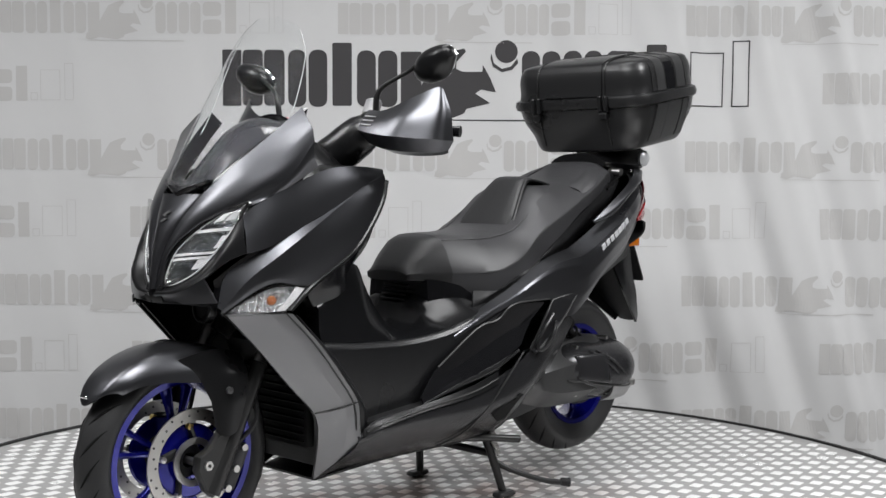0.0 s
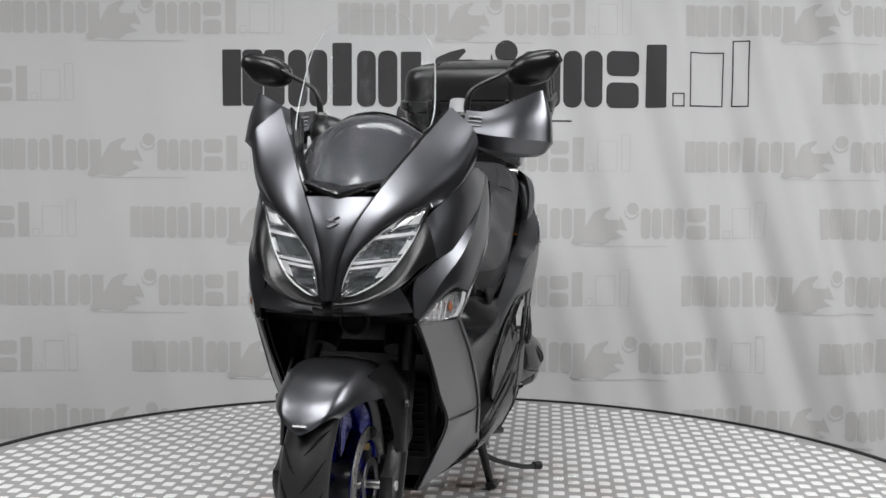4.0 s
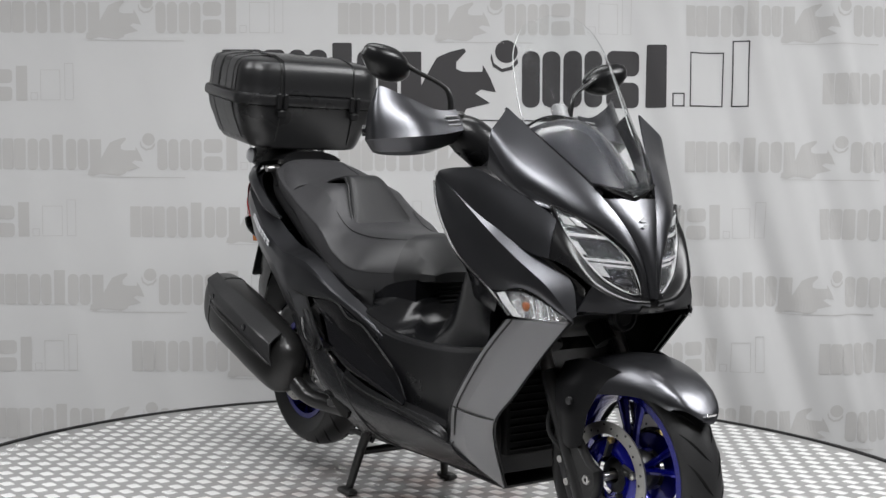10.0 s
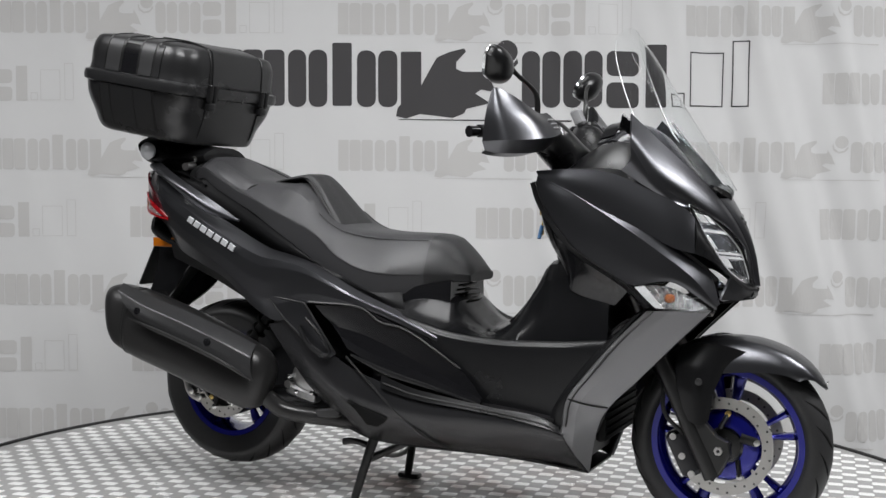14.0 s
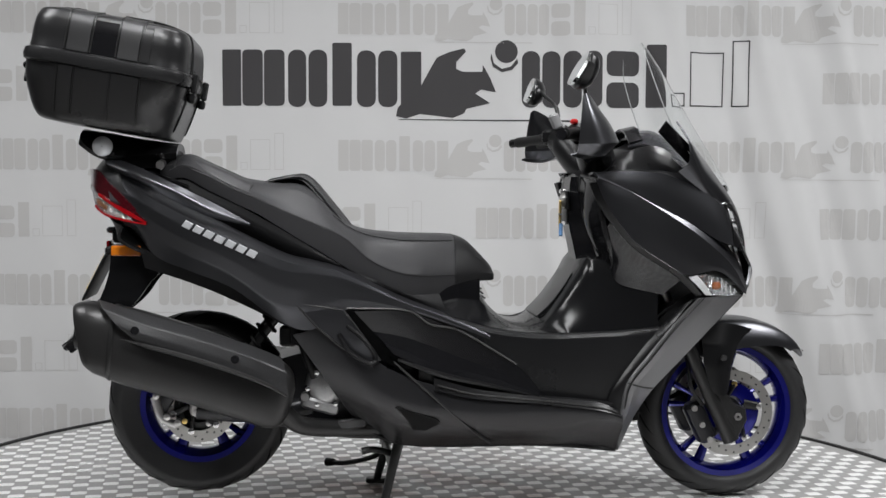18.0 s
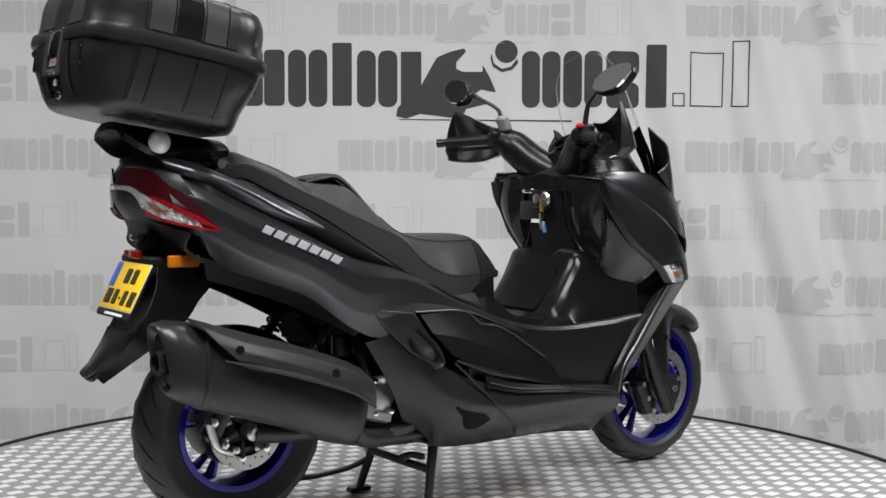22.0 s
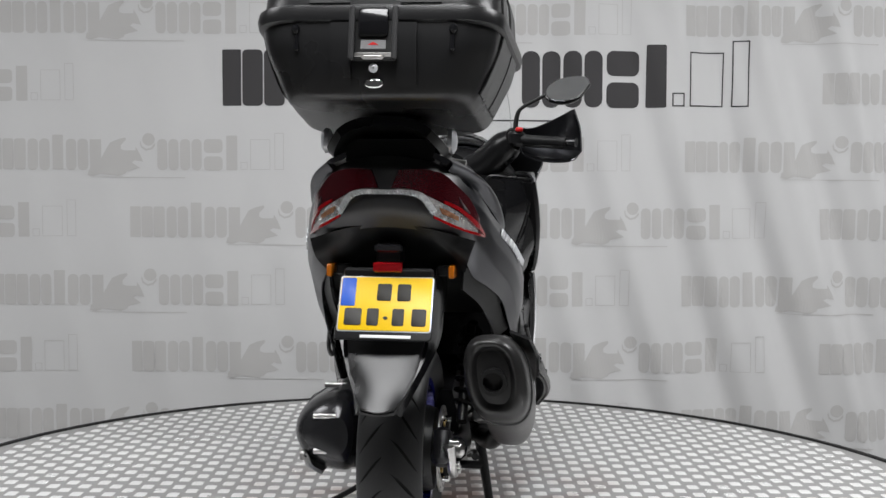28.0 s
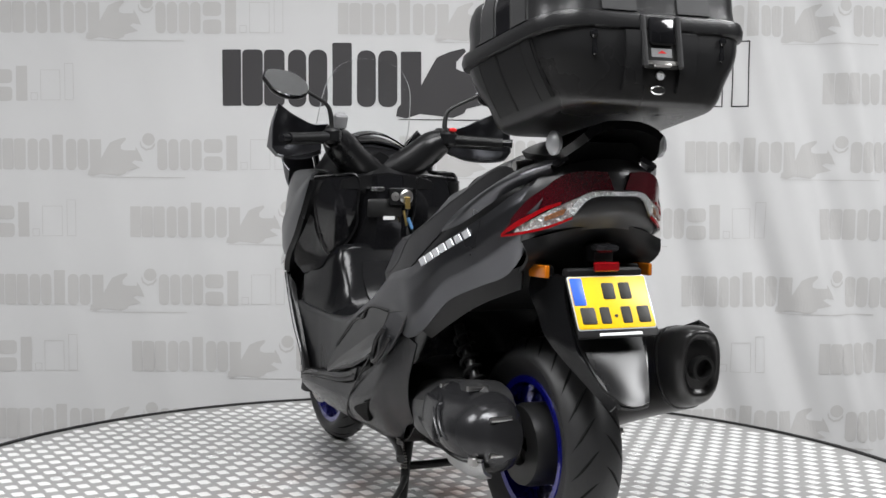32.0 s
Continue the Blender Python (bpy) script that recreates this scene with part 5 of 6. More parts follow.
part("key", join(box(0.372, -0.052, 0.885, 0.006, 0.018, 0.04, 0.002), tube([(0.375, -0.04, 0.86), (0.373, -0.045, 0.83), (0.376, -0.05, 0.81)], 0.004, 8, 6)), BRASS, ign, "brass key on a ring")
part("key_tag", tube([(0.375, -0.055, 0.835), (0.372, -0.068, 0.80)], 0.006, 8), KEYBLUE, ign, "blue key tag")
part("knob_bar", box(0.398, 0.045, 0.93, 0.012, 0.05, 0.016, 0.004), CHROME, scooter, "bright latch bar")
part("warning_sticker", slab(rounded(0.02, 0.006, 0.001, 2), 0.0012, 0.0003, facing(0.396, 0.005, 0.835)), WHITE, scooter, "small white and red sticker")

# handlebars, grips, guards, mirrors
part("handlebar_cover", smooth_loft([[(x, y + a, z + b) for a, b in ((0, 0.035), (0.03, 0.02), (0.04, 0), (0.03, -0.03), (0, -0.04), (-0.03, -0.03), (-0.04, 0), (-0.03, 0.02))] for x, y, z in ((0.50, 0.0, 1.0), (0.47, 0.01, 1.02))], 4), SATIN, scooter, "black handlebar centre cover")
HEXA = spline([(1.0, 0.15), (0.72, 0.80), (0.05, 1.0), (-0.62, 0.86), (-1.02, 0.25), (-0.86, -0.55), (-0.15, -1.0), (0.60, -0.82), (1.0, 0.15)], 25)[:24]
for s in (-1, 1):
    arm = part("handlebar_arm", side(tube([(0.50, 0.03, 0.985), (0.47, 0.10, 1.02), (0.435, 0.165, 1.075), (0.405, 0.20, 1.098)], [0.050, 0.056, 0.054, 0.038], 14, 14), s), SATIN, scooter, "satin black handlebar arm")
    part("grip", side(tube([(0.385, 0.225, 1.098), (0.345, 0.31, 1.092), (0.315, 0.372, 1.088)], [0.017, 0.016, 0.017], 14, 10), s), ROUGH, arm, "black rubber grip")
    part("bar_end", side(tube([(0.316, 0.37, 1.088), (0.300, 0.402, 1.086)], [0.013, 0.015], 14, 4), s), GLOSS, arm, "black bar end weight")
    part("switch_box", side(xf(box(0, 0, 0, 0.055, 0.06, 0.05, 0.01), Matrix.Translation((0.392, 0.205, 1.10)) @ Matrix.Rotation(radians(-25), 4, "Z")), s), SATIN, arm, "black switch box")
    part("brake_lever", side(tube([(0.425, 0.20, 1.085), (0.415, 0.27, 1.078), (0.378, 0.36, 1.075)], [0.008, 0.006, 0.007], 8, 14), s), FRAME, arm, "black brake lever")
    part("lever_perch", side(xf(box(0, 0, 0, 0.05, 0.04, 0.035, 0.008), Matrix.Translation((0.425, 0.195, 1.12)) @ Matrix.Rotation(radians(-25), 4, "Z")), s), FRAME, arm)
    GUARD = [
        [(0.440, 0.205, 1.142), (0.434, 0.26, 1.140), (0.412, 0.33, 1.168), (0.374, 0.388, 1.196), (0.360, 0.398, 1.190)],
        [(0.468, 0.205, 1.112), (0.464, 0.27, 1.110), (0.444, 0.345, 1.122), (0.393, 0.408, 1.128), (0.352, 0.416, 1.130)],
        [(0.484, 0.210, 1.088), (0.486, 0.27, 1.076), (0.470, 0.345, 1.068), (0.410, 0.416, 1.062), (0.345, 0.420, 1.06)],
        [(0.455, 0.222, 1.055), (0.452, 0.27, 1.040), (0.436, 0.33, 1.032), (0.388, 0.392, 1.030), (0.345, 0.402, 1.036)],
        [(0.415, 0.235, 1.042), (0.405, 0.275, 1.028), (0.385, 0.33, 1.022), (0.352, 0.375, 1.024), (0.330, 0.388, 1.030)],
    ]
    part("hand_guard", side(join(patch(GUARD[:3], 13, 30, 0.004), patch(GUARD[2:], 13, 30, 0.004, hu=True)), s), PAINT, scooter, "dark grey hand guard", 24)
    for k in range(3):
        part("guard_vent", side(tube([(0.4615 + 0.008 * k, 0.216, 1.124 - 0.011 * k), (0.4585 + 0.008 * k, 0.250, 1.121 - 0.011 * k)], 0.0028, 6), s), PALE, scooter)
    nod = Matrix.Translation((0.36, 0, 1.257)) @ Matrix.Rotation(radians(17), 4, "Y") @ Matrix.Translation((-0.36, 0, -1.257))
    tip = Matrix.Translation((0.36, 0, 1.257)) @ Matrix.Rotation(radians(25), 4, "Y") @ Matrix.Translation((-0.36, 0, -1.257))
    mir_p = part("mirror", side(xf(smooth_loft([[(0.362 + dx, 0.372 + k * (0.072 * a + 0.008 * b), 1.257 + k * (0.046 * b + 0.012 * a)) for a, b in HEXA] for dx, k in ((-0.006, 0.97), (0.002, 1.0), (0.018, 0.90), (0.032, 0.62), (0.038, 0.25))], 12), nod), s), SATIN, scooter, "black rear-view mirror on a thin stem")
    part("mirror_glass", side(xf(loft([[(0.354 + dx, 0.372 + 0.93 * (0.072 * a + 0.008 * b), 1.257 + 0.93 * (0.046 * b + 0.012 * a)) for a, b in HEXA] for dx in (-0.007, 0.001)]), tip), s), MIRROR, mir_p, "mirror glass")
    part("mirror_stem", side(tube([(0.408, 0.198, 1.11), (0.412, 0.205, 1.175), (0.405, 0.225, 1.205), (0.385, 0.29, 1.238), (0.378, 0.335, 1.262)], [0.009, 0.008, 0.006, 0.006, 0.008], 10, 22), s), FRAME, mir_p, "thin black stem")
part("kill_switch", box(0.375, -0.215, 1.130, 0.02, 0.025, 0.014, 0.004), REDPLASTIC, scooter, "red switch")
part("brake_fluid_window", xf(box(0, 0, 0, 0.03, 0.045, 0.05, 0.006), Matrix.Translation((0.40, 0.175, 1.15)) @ Matrix.Rotation(radians(-25), 4, "Y")), PALE, scooter, "pale reservoir by the grip")

# tail lamp, plate and mudguard
def tail_x(y):
    return float(np.interp(abs(y), [0, 0.03, 0.06, 0.09, 0.12, 0.15, 0.175, 0.19, 0.20], [-0.989, -0.986, -0.977, -0.963, -0.945, -0.918, -0.880, -0.838, -0.80]))


def tail_at(y, z, lift=0.0):
    return tail_x(y) - lift, y + lift * 0.5 * min(y / 0.1, 1), z


def tail_patch(rows, lift, thick=0.005, nu=8, nv=22):
    return patch([[tail_at(y, z, lift) for y, z in r] for r in rows], nu, nv, thick)


RT = [(0.030, 0.981), (0.080, 0.983), (0.122, 0.972), (0.150, 0.945), (0.172, 0.920), (0.188, 0.882), (0.199, 0.842)]
RB = [(0.014, 0.942), (0.055, 0.940), (0.090, 0.925), (0.122, 0.908), (0.152, 0.888), (0.180, 0.860), (0.199, 0.834)]
for s in (-1, 1):
    tl = part("tail_lamp", side(tail_patch([RT, RB], 0.006), s), RED_DARK, scooter, "smoked red tail lamp")
    part("clear_strip", side(tail_patch([[(0.0, 0.938), (0.05, 0.938), (0.082, 0.928), (0.107, 0.893)], [(0.0, 0.928), (0.047, 0.927), (0.074, 0.916), (0.098, 0.883)]], 0.008), s), LAMP_WHITE, tl, "clear strip of the tail lamp")
    part("signal_window", side(tail_patch([[(0.084, 0.926), (0.120, 0.908), (0.152, 0.888), (0.186, 0.852)], [(0.102, 0.882), (0.130, 0.867), (0.158, 0.854), (0.188, 0.840)]], 0.007), s), SIGNAL_DARK, tl, "clear signal window")
    part("signal_bulb", side(tail_patch([[(0.112, 0.900), (0.130, 0.892), (0.150, 0.880)], [(0.118, 0.886), (0.132, 0.879), (0.150, 0.870)]], 0.010), s), AMBER_DIM, tl, "amber bulb")
    part("red_edge", side(tail_patch([[(0.122, 0.915), (0.150, 0.902), (0.170, 0.885), (0.188, 0.864), (0.1995, 0.838)], [(0.122, 0.908), (0.150, 0.893), (0.170, 0.874), (0.186, 0.853), (0.1995, 0.833)]], 0.010), s), RED, tl, "bright red lamp edge")
    part("red_edge", side(tail_patch([[(0.100, 0.882), (0.130, 0.867), (0.158, 0.854), (0.188, 0.841), (0.1995, 0.834)], [(0.101, 0.876), (0.130, 0.861), (0.158, 0.848), (0.188, 0.835), (0.1995, 0.830)]], 0.010), s), RED, tl, "bright red lamp edge")
both("inner_fender", patch([[(-0.835, 0.160, 0.765), (-0.70, 0.195, 0.712), (-0.60, 0.218, 0.676), (-0.50, 0.228, 0.618), (-0.41, 0.236, 0.572)], [(-0.822, 0.155, 0.708), (-0.70, 0.176, 0.670), (-0.62, 0.186, 0.640), (-0.518, 0.196, 0.594), (-0.42, 0.205, 0.545)]], 6, 26, 0.006), ROUGH, scooter, "black inner fender under the tail panel", 30)
under = part("under_tail", patch([[(-0.945 + 2.0 * y * y, y, 0.868 - 1.3 * y * y) for y in (-0.185, -0.09, 0, 0.09, 0.185)], [(-0.88, y, 0.815 - 1.0 * y * y) for y in (-0.175, -0.09, 0, 0.09, 0.175)], [(-0.78, y, 0.74) for y in (-0.16, -0.08, 0, 0.08, 0.16)], [(-0.60, y, 0.69) for y in (-0.19, -0.1, 0, 0.1, 0.19)], [(-0.42, y, 0.62) for y in (-0.2, -0.1, 0, 0.1, 0.2)]], 20, 14, 0.008), ROUGH, scooter, "black under-tail tray")
hug = part("rear_mudguard", patch([[(-0.80, y, 0.79) for y in (-0.11, -0.06, 0, 0.06, 0.11)], [(-0.87, y, 0.715) for y in (-0.105, -0.055, 0, 0.055, 0.105)], [(-0.955, y, 0.61 + 0.6 * y * y) for y in (-0.088, -0.045, 0, 0.045, 0.088)], [(-1.02, y, 0.525) for y in (-0.068, -0.034, 0, 0.034, 0.068)], [(-1.072, y, 0.462 + 4.0 * y * y) for y in (-0.036, -0.018, 0, 0.018, 0.036)]], 30, 16, 0.01), ROUGH, scooter, "dark rear mudguard carrying the number plate")
both("mudguard_flank", patch([[(-0.925, 0.100, 0.745), (-0.93, 0.100, 0.69), (-0.95, 0.096, 0.63), (-0.985, 0.088, 0.565), (-1.062, 0.042, 0.472)], [(-0.86, 0.112, 0.75), (-0.86, 0.112, 0.69), (-0.885, 0.108, 0.64), (-0.93, 0.099, 0.575), (-1.054, 0.046, 0.462)], [(-0.80, 0.115, 0.745), (-0.785, 0.115, 0.70), (-0.82, 0.112, 0.655), (-0.878, 0.106, 0.583), (-1.046, 0.050, 0.454)]], 8, 22, 0.008), SHINE, hug, "dark mudguard flank")
part("mudguard_tip", patch([[(-0.985, y, 0.578 + 0.4 * y * y) for y in (-0.078, -0.04, 0, 0.04, 0.078)], [(-1.04 + 3.0 * y * y, y, 0.512) for y in (-0.062, -0.031, 0, 0.031, 0.062)], [(-1.080 + 4.0 * y * y, y, 0.468 + 6.0 * y * y) for y in (-0.036, -0.018, 0, 0.018, 0.036)]], 12, 14, 0.004), SATIN, hug, "dark mudguard tip")
part("lamp_bracket", join(box(-0.905, 0, 0.795, 0.06, 0.06, 0.05, 0.008), box(-0.925, 0, 0.752, 0.035, 0.20, 0.022, 0.005)), ROUGH, hug, "black plate bracket")
part("plate_light", box(-0.935, 0, 0.808, 0.03, 0.065, 0.018, 0.005), TINT, hug, "plate lamp")
part("red_reflector", box(-0.943, 0, 0.766, 0.012, 0.066, 0.022, 0.003), RED, hug, "red reflector")
LEAN_P = 26.5
pm = facing(-0.968, 0, 0.676, 0, 0) @ Matrix.Rotation(radians(-LEAN_P), 4, "X")
plate = part("number_plate", slab(rounded(0.106, 0.0745, 0.008), 0.006, 0.0015, pm), ROUGH, scooter, "yellow number plate in a black holder")
part("plate_rim", slab(rounded(0.1042, 0.0652, 0.007), 0.003, 0.0006, pm @ Matrix.Translation((0, 0.009, 0.0042))), SILVER, plate, "bright metal plate rim")
part("plate_face", slab(rounded(0.1015, 0.0625, 0.006), 0.003, 0.0006, pm @ Matrix.Translation((0, 0.009, 0.005))), PLATE, plate, "yellow enamel plate face")
part("plate_strip", slab(rounded(0.016, 0.033, 0.003), 0.0012, 0.0003, pm @ Matrix.Translation((-0.084, 0.036, 0.0078))), PLATE_BLUE, plate, "blue strip")
for bx, by, bw, bh in ((-0.004, 0.036, 0.016, 0.022), (0.040, 0.036, 0.015, 0.022), (-0.070, -0.022, 0.019, 0.022), (-0.026, -0.022, 0.013, 0.022), (0.002, -0.024, 0.005, 0.004), (0.030, -0.022, 0.013, 0.022), (0.076, -0.022, 0.016, 0.022)):
    part("plate_bar", slab(rounded(bw, bh * 0.9, 0.004), 0.0014, 0.0003, pm @ Matrix.Translation((bx, by, 0.0078))), INK, plate)
part("holder_bar", slab(rounded(0.056, 0.0035, 0.001), 0.0012, 0.0003, pm @ Matrix.Translation((0.005, -0.0665, 0.0058))), WHITE, plate, "white bar on the holder")
for s in (-1, 1):
    part("side_reflector", side(slab(rounded(0.040, 0.0145, 0.003), 0.012, 0.002, sideways(-0.876, 0.132, 0.755, 1, 0)), s), AMBER, scooter, "amber side reflector")
    part("reflector_stay", side(box(-0.86, 0.115, 0.755, 0.05, 0.03, 0.025, 0.004), s), ROUGH, scooter, "black reflector stay")
# silver blocks along the tail panel
for s in (-1, 1):
    for k in range(7):
        u = (k + 0.5) / 7
        x, z = -0.71 + 0.205 * u, 0.838 - 0.088 * u
        y = float(np.interp(x, [-0.71, -0.62, -0.505], [0.2325, 0.2575, 0.2755]))
        part("badge_block", side(slab([(-0.0150, -0.0100), (0.0095, -0.0100), (0.0145, 0.0100), (-0.0100, 0.0100)], 0.004, 0.001, sideways(x, y, z, 1, -24, 13)), s), SILVER, scooter)

# engine, exhaust, stands
part("engine_block", smooth_loft([[(x, y, z) for y, z in ((0.11, zb), (0.13, zm), (0.10, zt), (-0.10, zt), (-0.12, zm), (-0.11, zb))] for x, zb, zm, zt in ((-0.52, 0.27, 0.34, 0.42), (-0.38, 0.23, 0.34, 0.46), (-0.22, 0.21, 0.34, 0.47), (-0.05, 0.21, 0.32, 0.44))], 12), ENGINE, scooter, "black engine block")
part("swing_casing", smooth_loft([[(x, y, z) for y, z in ((0.10, zb), (0.10, zt), (0.16, zt + 0.004), (w, zt - 0.05), (w, zb + 0.05), (0.16, zb - 0.004))] for x, zb, zt, w in ((-0.26, 0.275, 0.40, 0.19), (-0.36, 0.25, 0.425, 0.225), (-0.48, 0.245, 0.44, 0.235), (-0.60, 0.245, 0.455, 0.240), (-0.67, 0.250, 0.44, 0.225), (-0.70, 0.270, 0.41, 0.20))], 30), CAST, scooter, "dark grey cast transmission casing")
COVER = [(-0.400, 0.366, 0.050, 0.070), (-0.45, 0.362, 0.074, 0.095), (-0.52, 0.354, 0.090, 0.112), (-0.59, 0.346, 0.098, 0.122), (-0.65, 0.344, 0.100, 0.126), (-0.705, 0.345, 0.096, 0.120), (-0.75, 0.347, 0.078, 0.100), (-0.778, 0.348, 0.045, 0.062)]
cvt = part("casing_dome", smooth_loft([[(x, 0.145 + w * math.cos(a) * (1.0 if math.cos(a) > 0 else 0.4), z + h * math.sin(a)) for a in [2 * math.pi * i / 30 for i in range(30)]] for x, z, h, w in COVER], 34), CAST_DARK, scooter, "rounded dark grey transmission cover")


def on_dome(x, turn, lift=0.0):
    """A point on the transmission cover's outer face, by its place along the cover and its angle round it."""
    z, h, w = (float(np.interp(-x, [-c[0] for c in COVER], [c[j] for c in COVER])) for j in (1, 2, 3))
    a = radians(turn)
    return x, 0.145 + (w + lift) * math.cos(a), z + (h + lift) * math.sin(a)


part("casing_boss", patch([[on_dome(x, turn, 0.010 if 0 < i < 3 and 0 < j < 3 else -0.004) for j, turn in enumerate((-24, -16, 30, 40))] for i, x in enumerate((-0.445, -0.462, -0.572, -0.592))], 18, 18, 0.006), CAST_DARK, cvt, "raised glossy boss", 30)
for k in range(2):
    part("casing_rib", tube([on_dome(-0.515 - 0.035 * k - 0.115 * u, 44 - 52 * u, 0.003) for u in (0, 0.25, 0.5, 0.75, 1)], [0.002, 0.005, 0.005, 0.002], 8, 20), CAST_DARK, cvt, "cast rib")
part("casing_foot", box(-0.742, 0.236, 0.292, 0.034, 0.016, 0.022, 0.003), STEEL, cvt, "bright squared casing lug")
part("cover_seam", tube([(-0.40, 0.232, 0.335), (-0.50, 0.250, 0.318), (-0.60, 0.257, 0.300), (-0.70, 0.250, 0.288), (-0.77, 0.225, 0.295)], 0.003, 6, 24), FRAME, cvt)
part("lower_cover", patch([[(-0.62, 0.254, 0.300), (-0.70, 0.252, 0.292), (-0.77, 0.228, 0.298)], [(-0.62, 0.240, 0.262), (-0.70, 0.238, 0.255), (-0.76, 0.215, 0.265)], [(-0.62, 0.20, 0.240), (-0.70, 0.20, 0.236), (-0.75, 0.19, 0.248)]], 8, 10, 0.008), ALLOY, cvt, "grey lower cover")
for k in range(7):
    part("casing_bolt", lathe([(0.001, 0.150), (0.007, 0.150), (0.007, 0.205), (0.001, 0.206)], 10, (-0.60 + 0.19 * math.cos(k * 0.9), 0, 0.352 + 0.098 * math.sin(k * 0.9))), STEEL, cvt)
for s in (-1, 1):
    shock = part("shock_absorber", side(tube([(-0.62, 0.135, 0.36), (-0.45, 0.14, 0.58)], 0.014, 10), s), FRAME, scooter, "rear shock absorber with coil spring")
    coil = [(-0.60 + 0.14 * u + 0.022 * 0.8 * math.cos(u * 44), 0.1375 + 0.024 * math.sin(u * 44), 0.386 + 0.18 * u - 0.022 * 0.6 * math.cos(u * 44)) for u in np.linspace(0, 1, 90)]
    part("spring", side(tube(coil, 0.005, 6), s), GROOVE, shock, "black coil spring")
part("swing_arm", tube([(-0.36, -0.10, 0.31), (-0.52, -0.125, 0.29), (RX, -0.125, RZ)], [0.03, 0.026, 0.032], 12, 14), ENGINE, scooter, "black swing arm")
cr = part("rear_caliper", xf(box(0, 0, 0, 0.05, 0.045, 0.09, 0.01), Matrix.Translation((-0.775, -0.105, 0.33)) @ Matrix.Rotation(radians(30), 4, "Y")), ENGINE, scooter, "black rear brake caliper with bright bolts")
part("caliper_bracket", tube([(-0.80, -0.125, 0.34), (-0.78, -0.13, 0.28), (-0.74, -0.13, 0.26)], [0.014, 0.011, 0.012], 10, 10), STEEL, cr)
for bx, bz in ((-0.795, 0.345), (-0.765, 0.285), (-0.735, 0.268)):
    part("caliper_bolt", lathe([(0.001, -0.148), (0.010, -0.146), (0.010, -0.125), (0.001, -0.125)], 12, (bx, 0, bz)), STEEL, cr)
def can(x, y, z, w, h):
    """A section of the silencer: a rounded upright block, leaning with the can, its end cut the other way."""
    out, cant = [], float(np.interp(x, [-0.98, -0.84], [-0.18, 0.25]))
    for i in range(32):
        c, q = math.cos(2 * math.pi * i / 32), math.sin(2 * math.pi * i / 32)
        c, q = math.copysign(abs(c) ** 0.72, c), math.copysign(abs(q) ** 0.80, q)
        out.append((x + cant * h * q, y + w * c + 0.12 * h * q, z + h * q))
    return out


EX = [(-0.972, -0.240, 0.530, 0.040, 0.072), (-0.962, -0.242, 0.529, 0.060, 0.090), (-0.93, -0.245, 0.523, 0.068, 0.096), (-0.85, -0.250, 0.502, 0.071, 0.099), (-0.72, -0.250, 0.462, 0.071, 0.098), (-0.60, -0.248, 0.420, 0.068, 0.097), (-0.51, -0.244, 0.385, 0.064, 0.094), (-0.455, -0.238, 0.362, 0.058, 0.088), (-0.425, -0.232, 0.350, 0.044, 0.068), (-0.412, -0.228, 0.344, 0.020, 0.034)]
silencer = part("silencer", smooth_loft([can(x, y, z, w, h) for x, y, z, w, h in EX], 44), EXHAUST, scooter, "matt black exhaust silencer")
part("end_cap", smooth_loft([can(x, y, z, w, h) for x, y, z, w, h in ((-0.905, -0.246, 0.517, 0.0705, 0.099), (-0.95, -0.243, 0.527, 0.069, 0.097), (-0.975, -0.241, 0.531, 0.060, 0.088), (-0.985, -0.240, 0.533, 0.048, 0.076), (-0.972, -0.240, 0.532, 0.036, 0.060))], 20), EXHAUST, silencer, "matt black end cap")
part("silencer_band", smooth_loft([can(x, y, z, w, h) for x, y, z, w, h in ((-0.899, -0.247, 0.515, 0.0712, 0.0995), (-0.896, -0.247, 0.5145, 0.0732, 0.1015), (-0.888, -0.2475, 0.512, 0.0732, 0.1015), (-0.885, -0.248, 0.511, 0.0712, 0.0995))], 6), FRAME, silencer, "dark clamp band")
part("outlet", join(lathe([(0.022, 0), (0.030, 0), (0.030, 0.03), (0.022, 0.03)], 24)), FRAME, silencer, "round exhaust outlet").matrix_local = Matrix.Translation((-0.995, -0.240, 0.525)) @ Matrix.Rotation(radians(-90), 4, "Z")
part("heat_shield", patch([[(-0.928, -0.272, 0.632), (-0.80, -0.280, 0.592), (-0.66, -0.280, 0.552), (-0.52, -0.276, 0.505), (-0.440, -0.266, 0.470)], [(-0.910, -0.318, 0.612), (-0.80, -0.328, 0.570), (-0.66, -0.334, 0.530), (-0.52, -0.332, 0.482), (-0.428, -0.314, 0.440)], [(-0.868, -0.334, 0.566), (-0.79, -0.340, 0.540), (-0.66, -0.344, 0.500), (-0.52, -0.340, 0.452), (-0.424, -0.318, 0.400)], [(-0.80, -0.332, 0.508), (-0.73, -0.340, 0.490), (-0.63, -0.343, 0.462), (-0.50, -0.338, 0.415), (-0.420, -0.312, 0.368)]], 20, 40, 0.006, hu=True), CARBON, silencer, "black woven-look heat shield", 20)
part("shield_lip", tube([(-0.86, -0.334, 0.532), (-0.76, -0.344, 0.506), (-0.63, -0.347, 0.468), (-0.50, -0.343, 0.420), (-0.425, -0.318, 0.374)], [0.002, 0.006, 0.007, 0.006, 0.003], 8, 30), EXHAUST, silencer, "pressed lower lip")
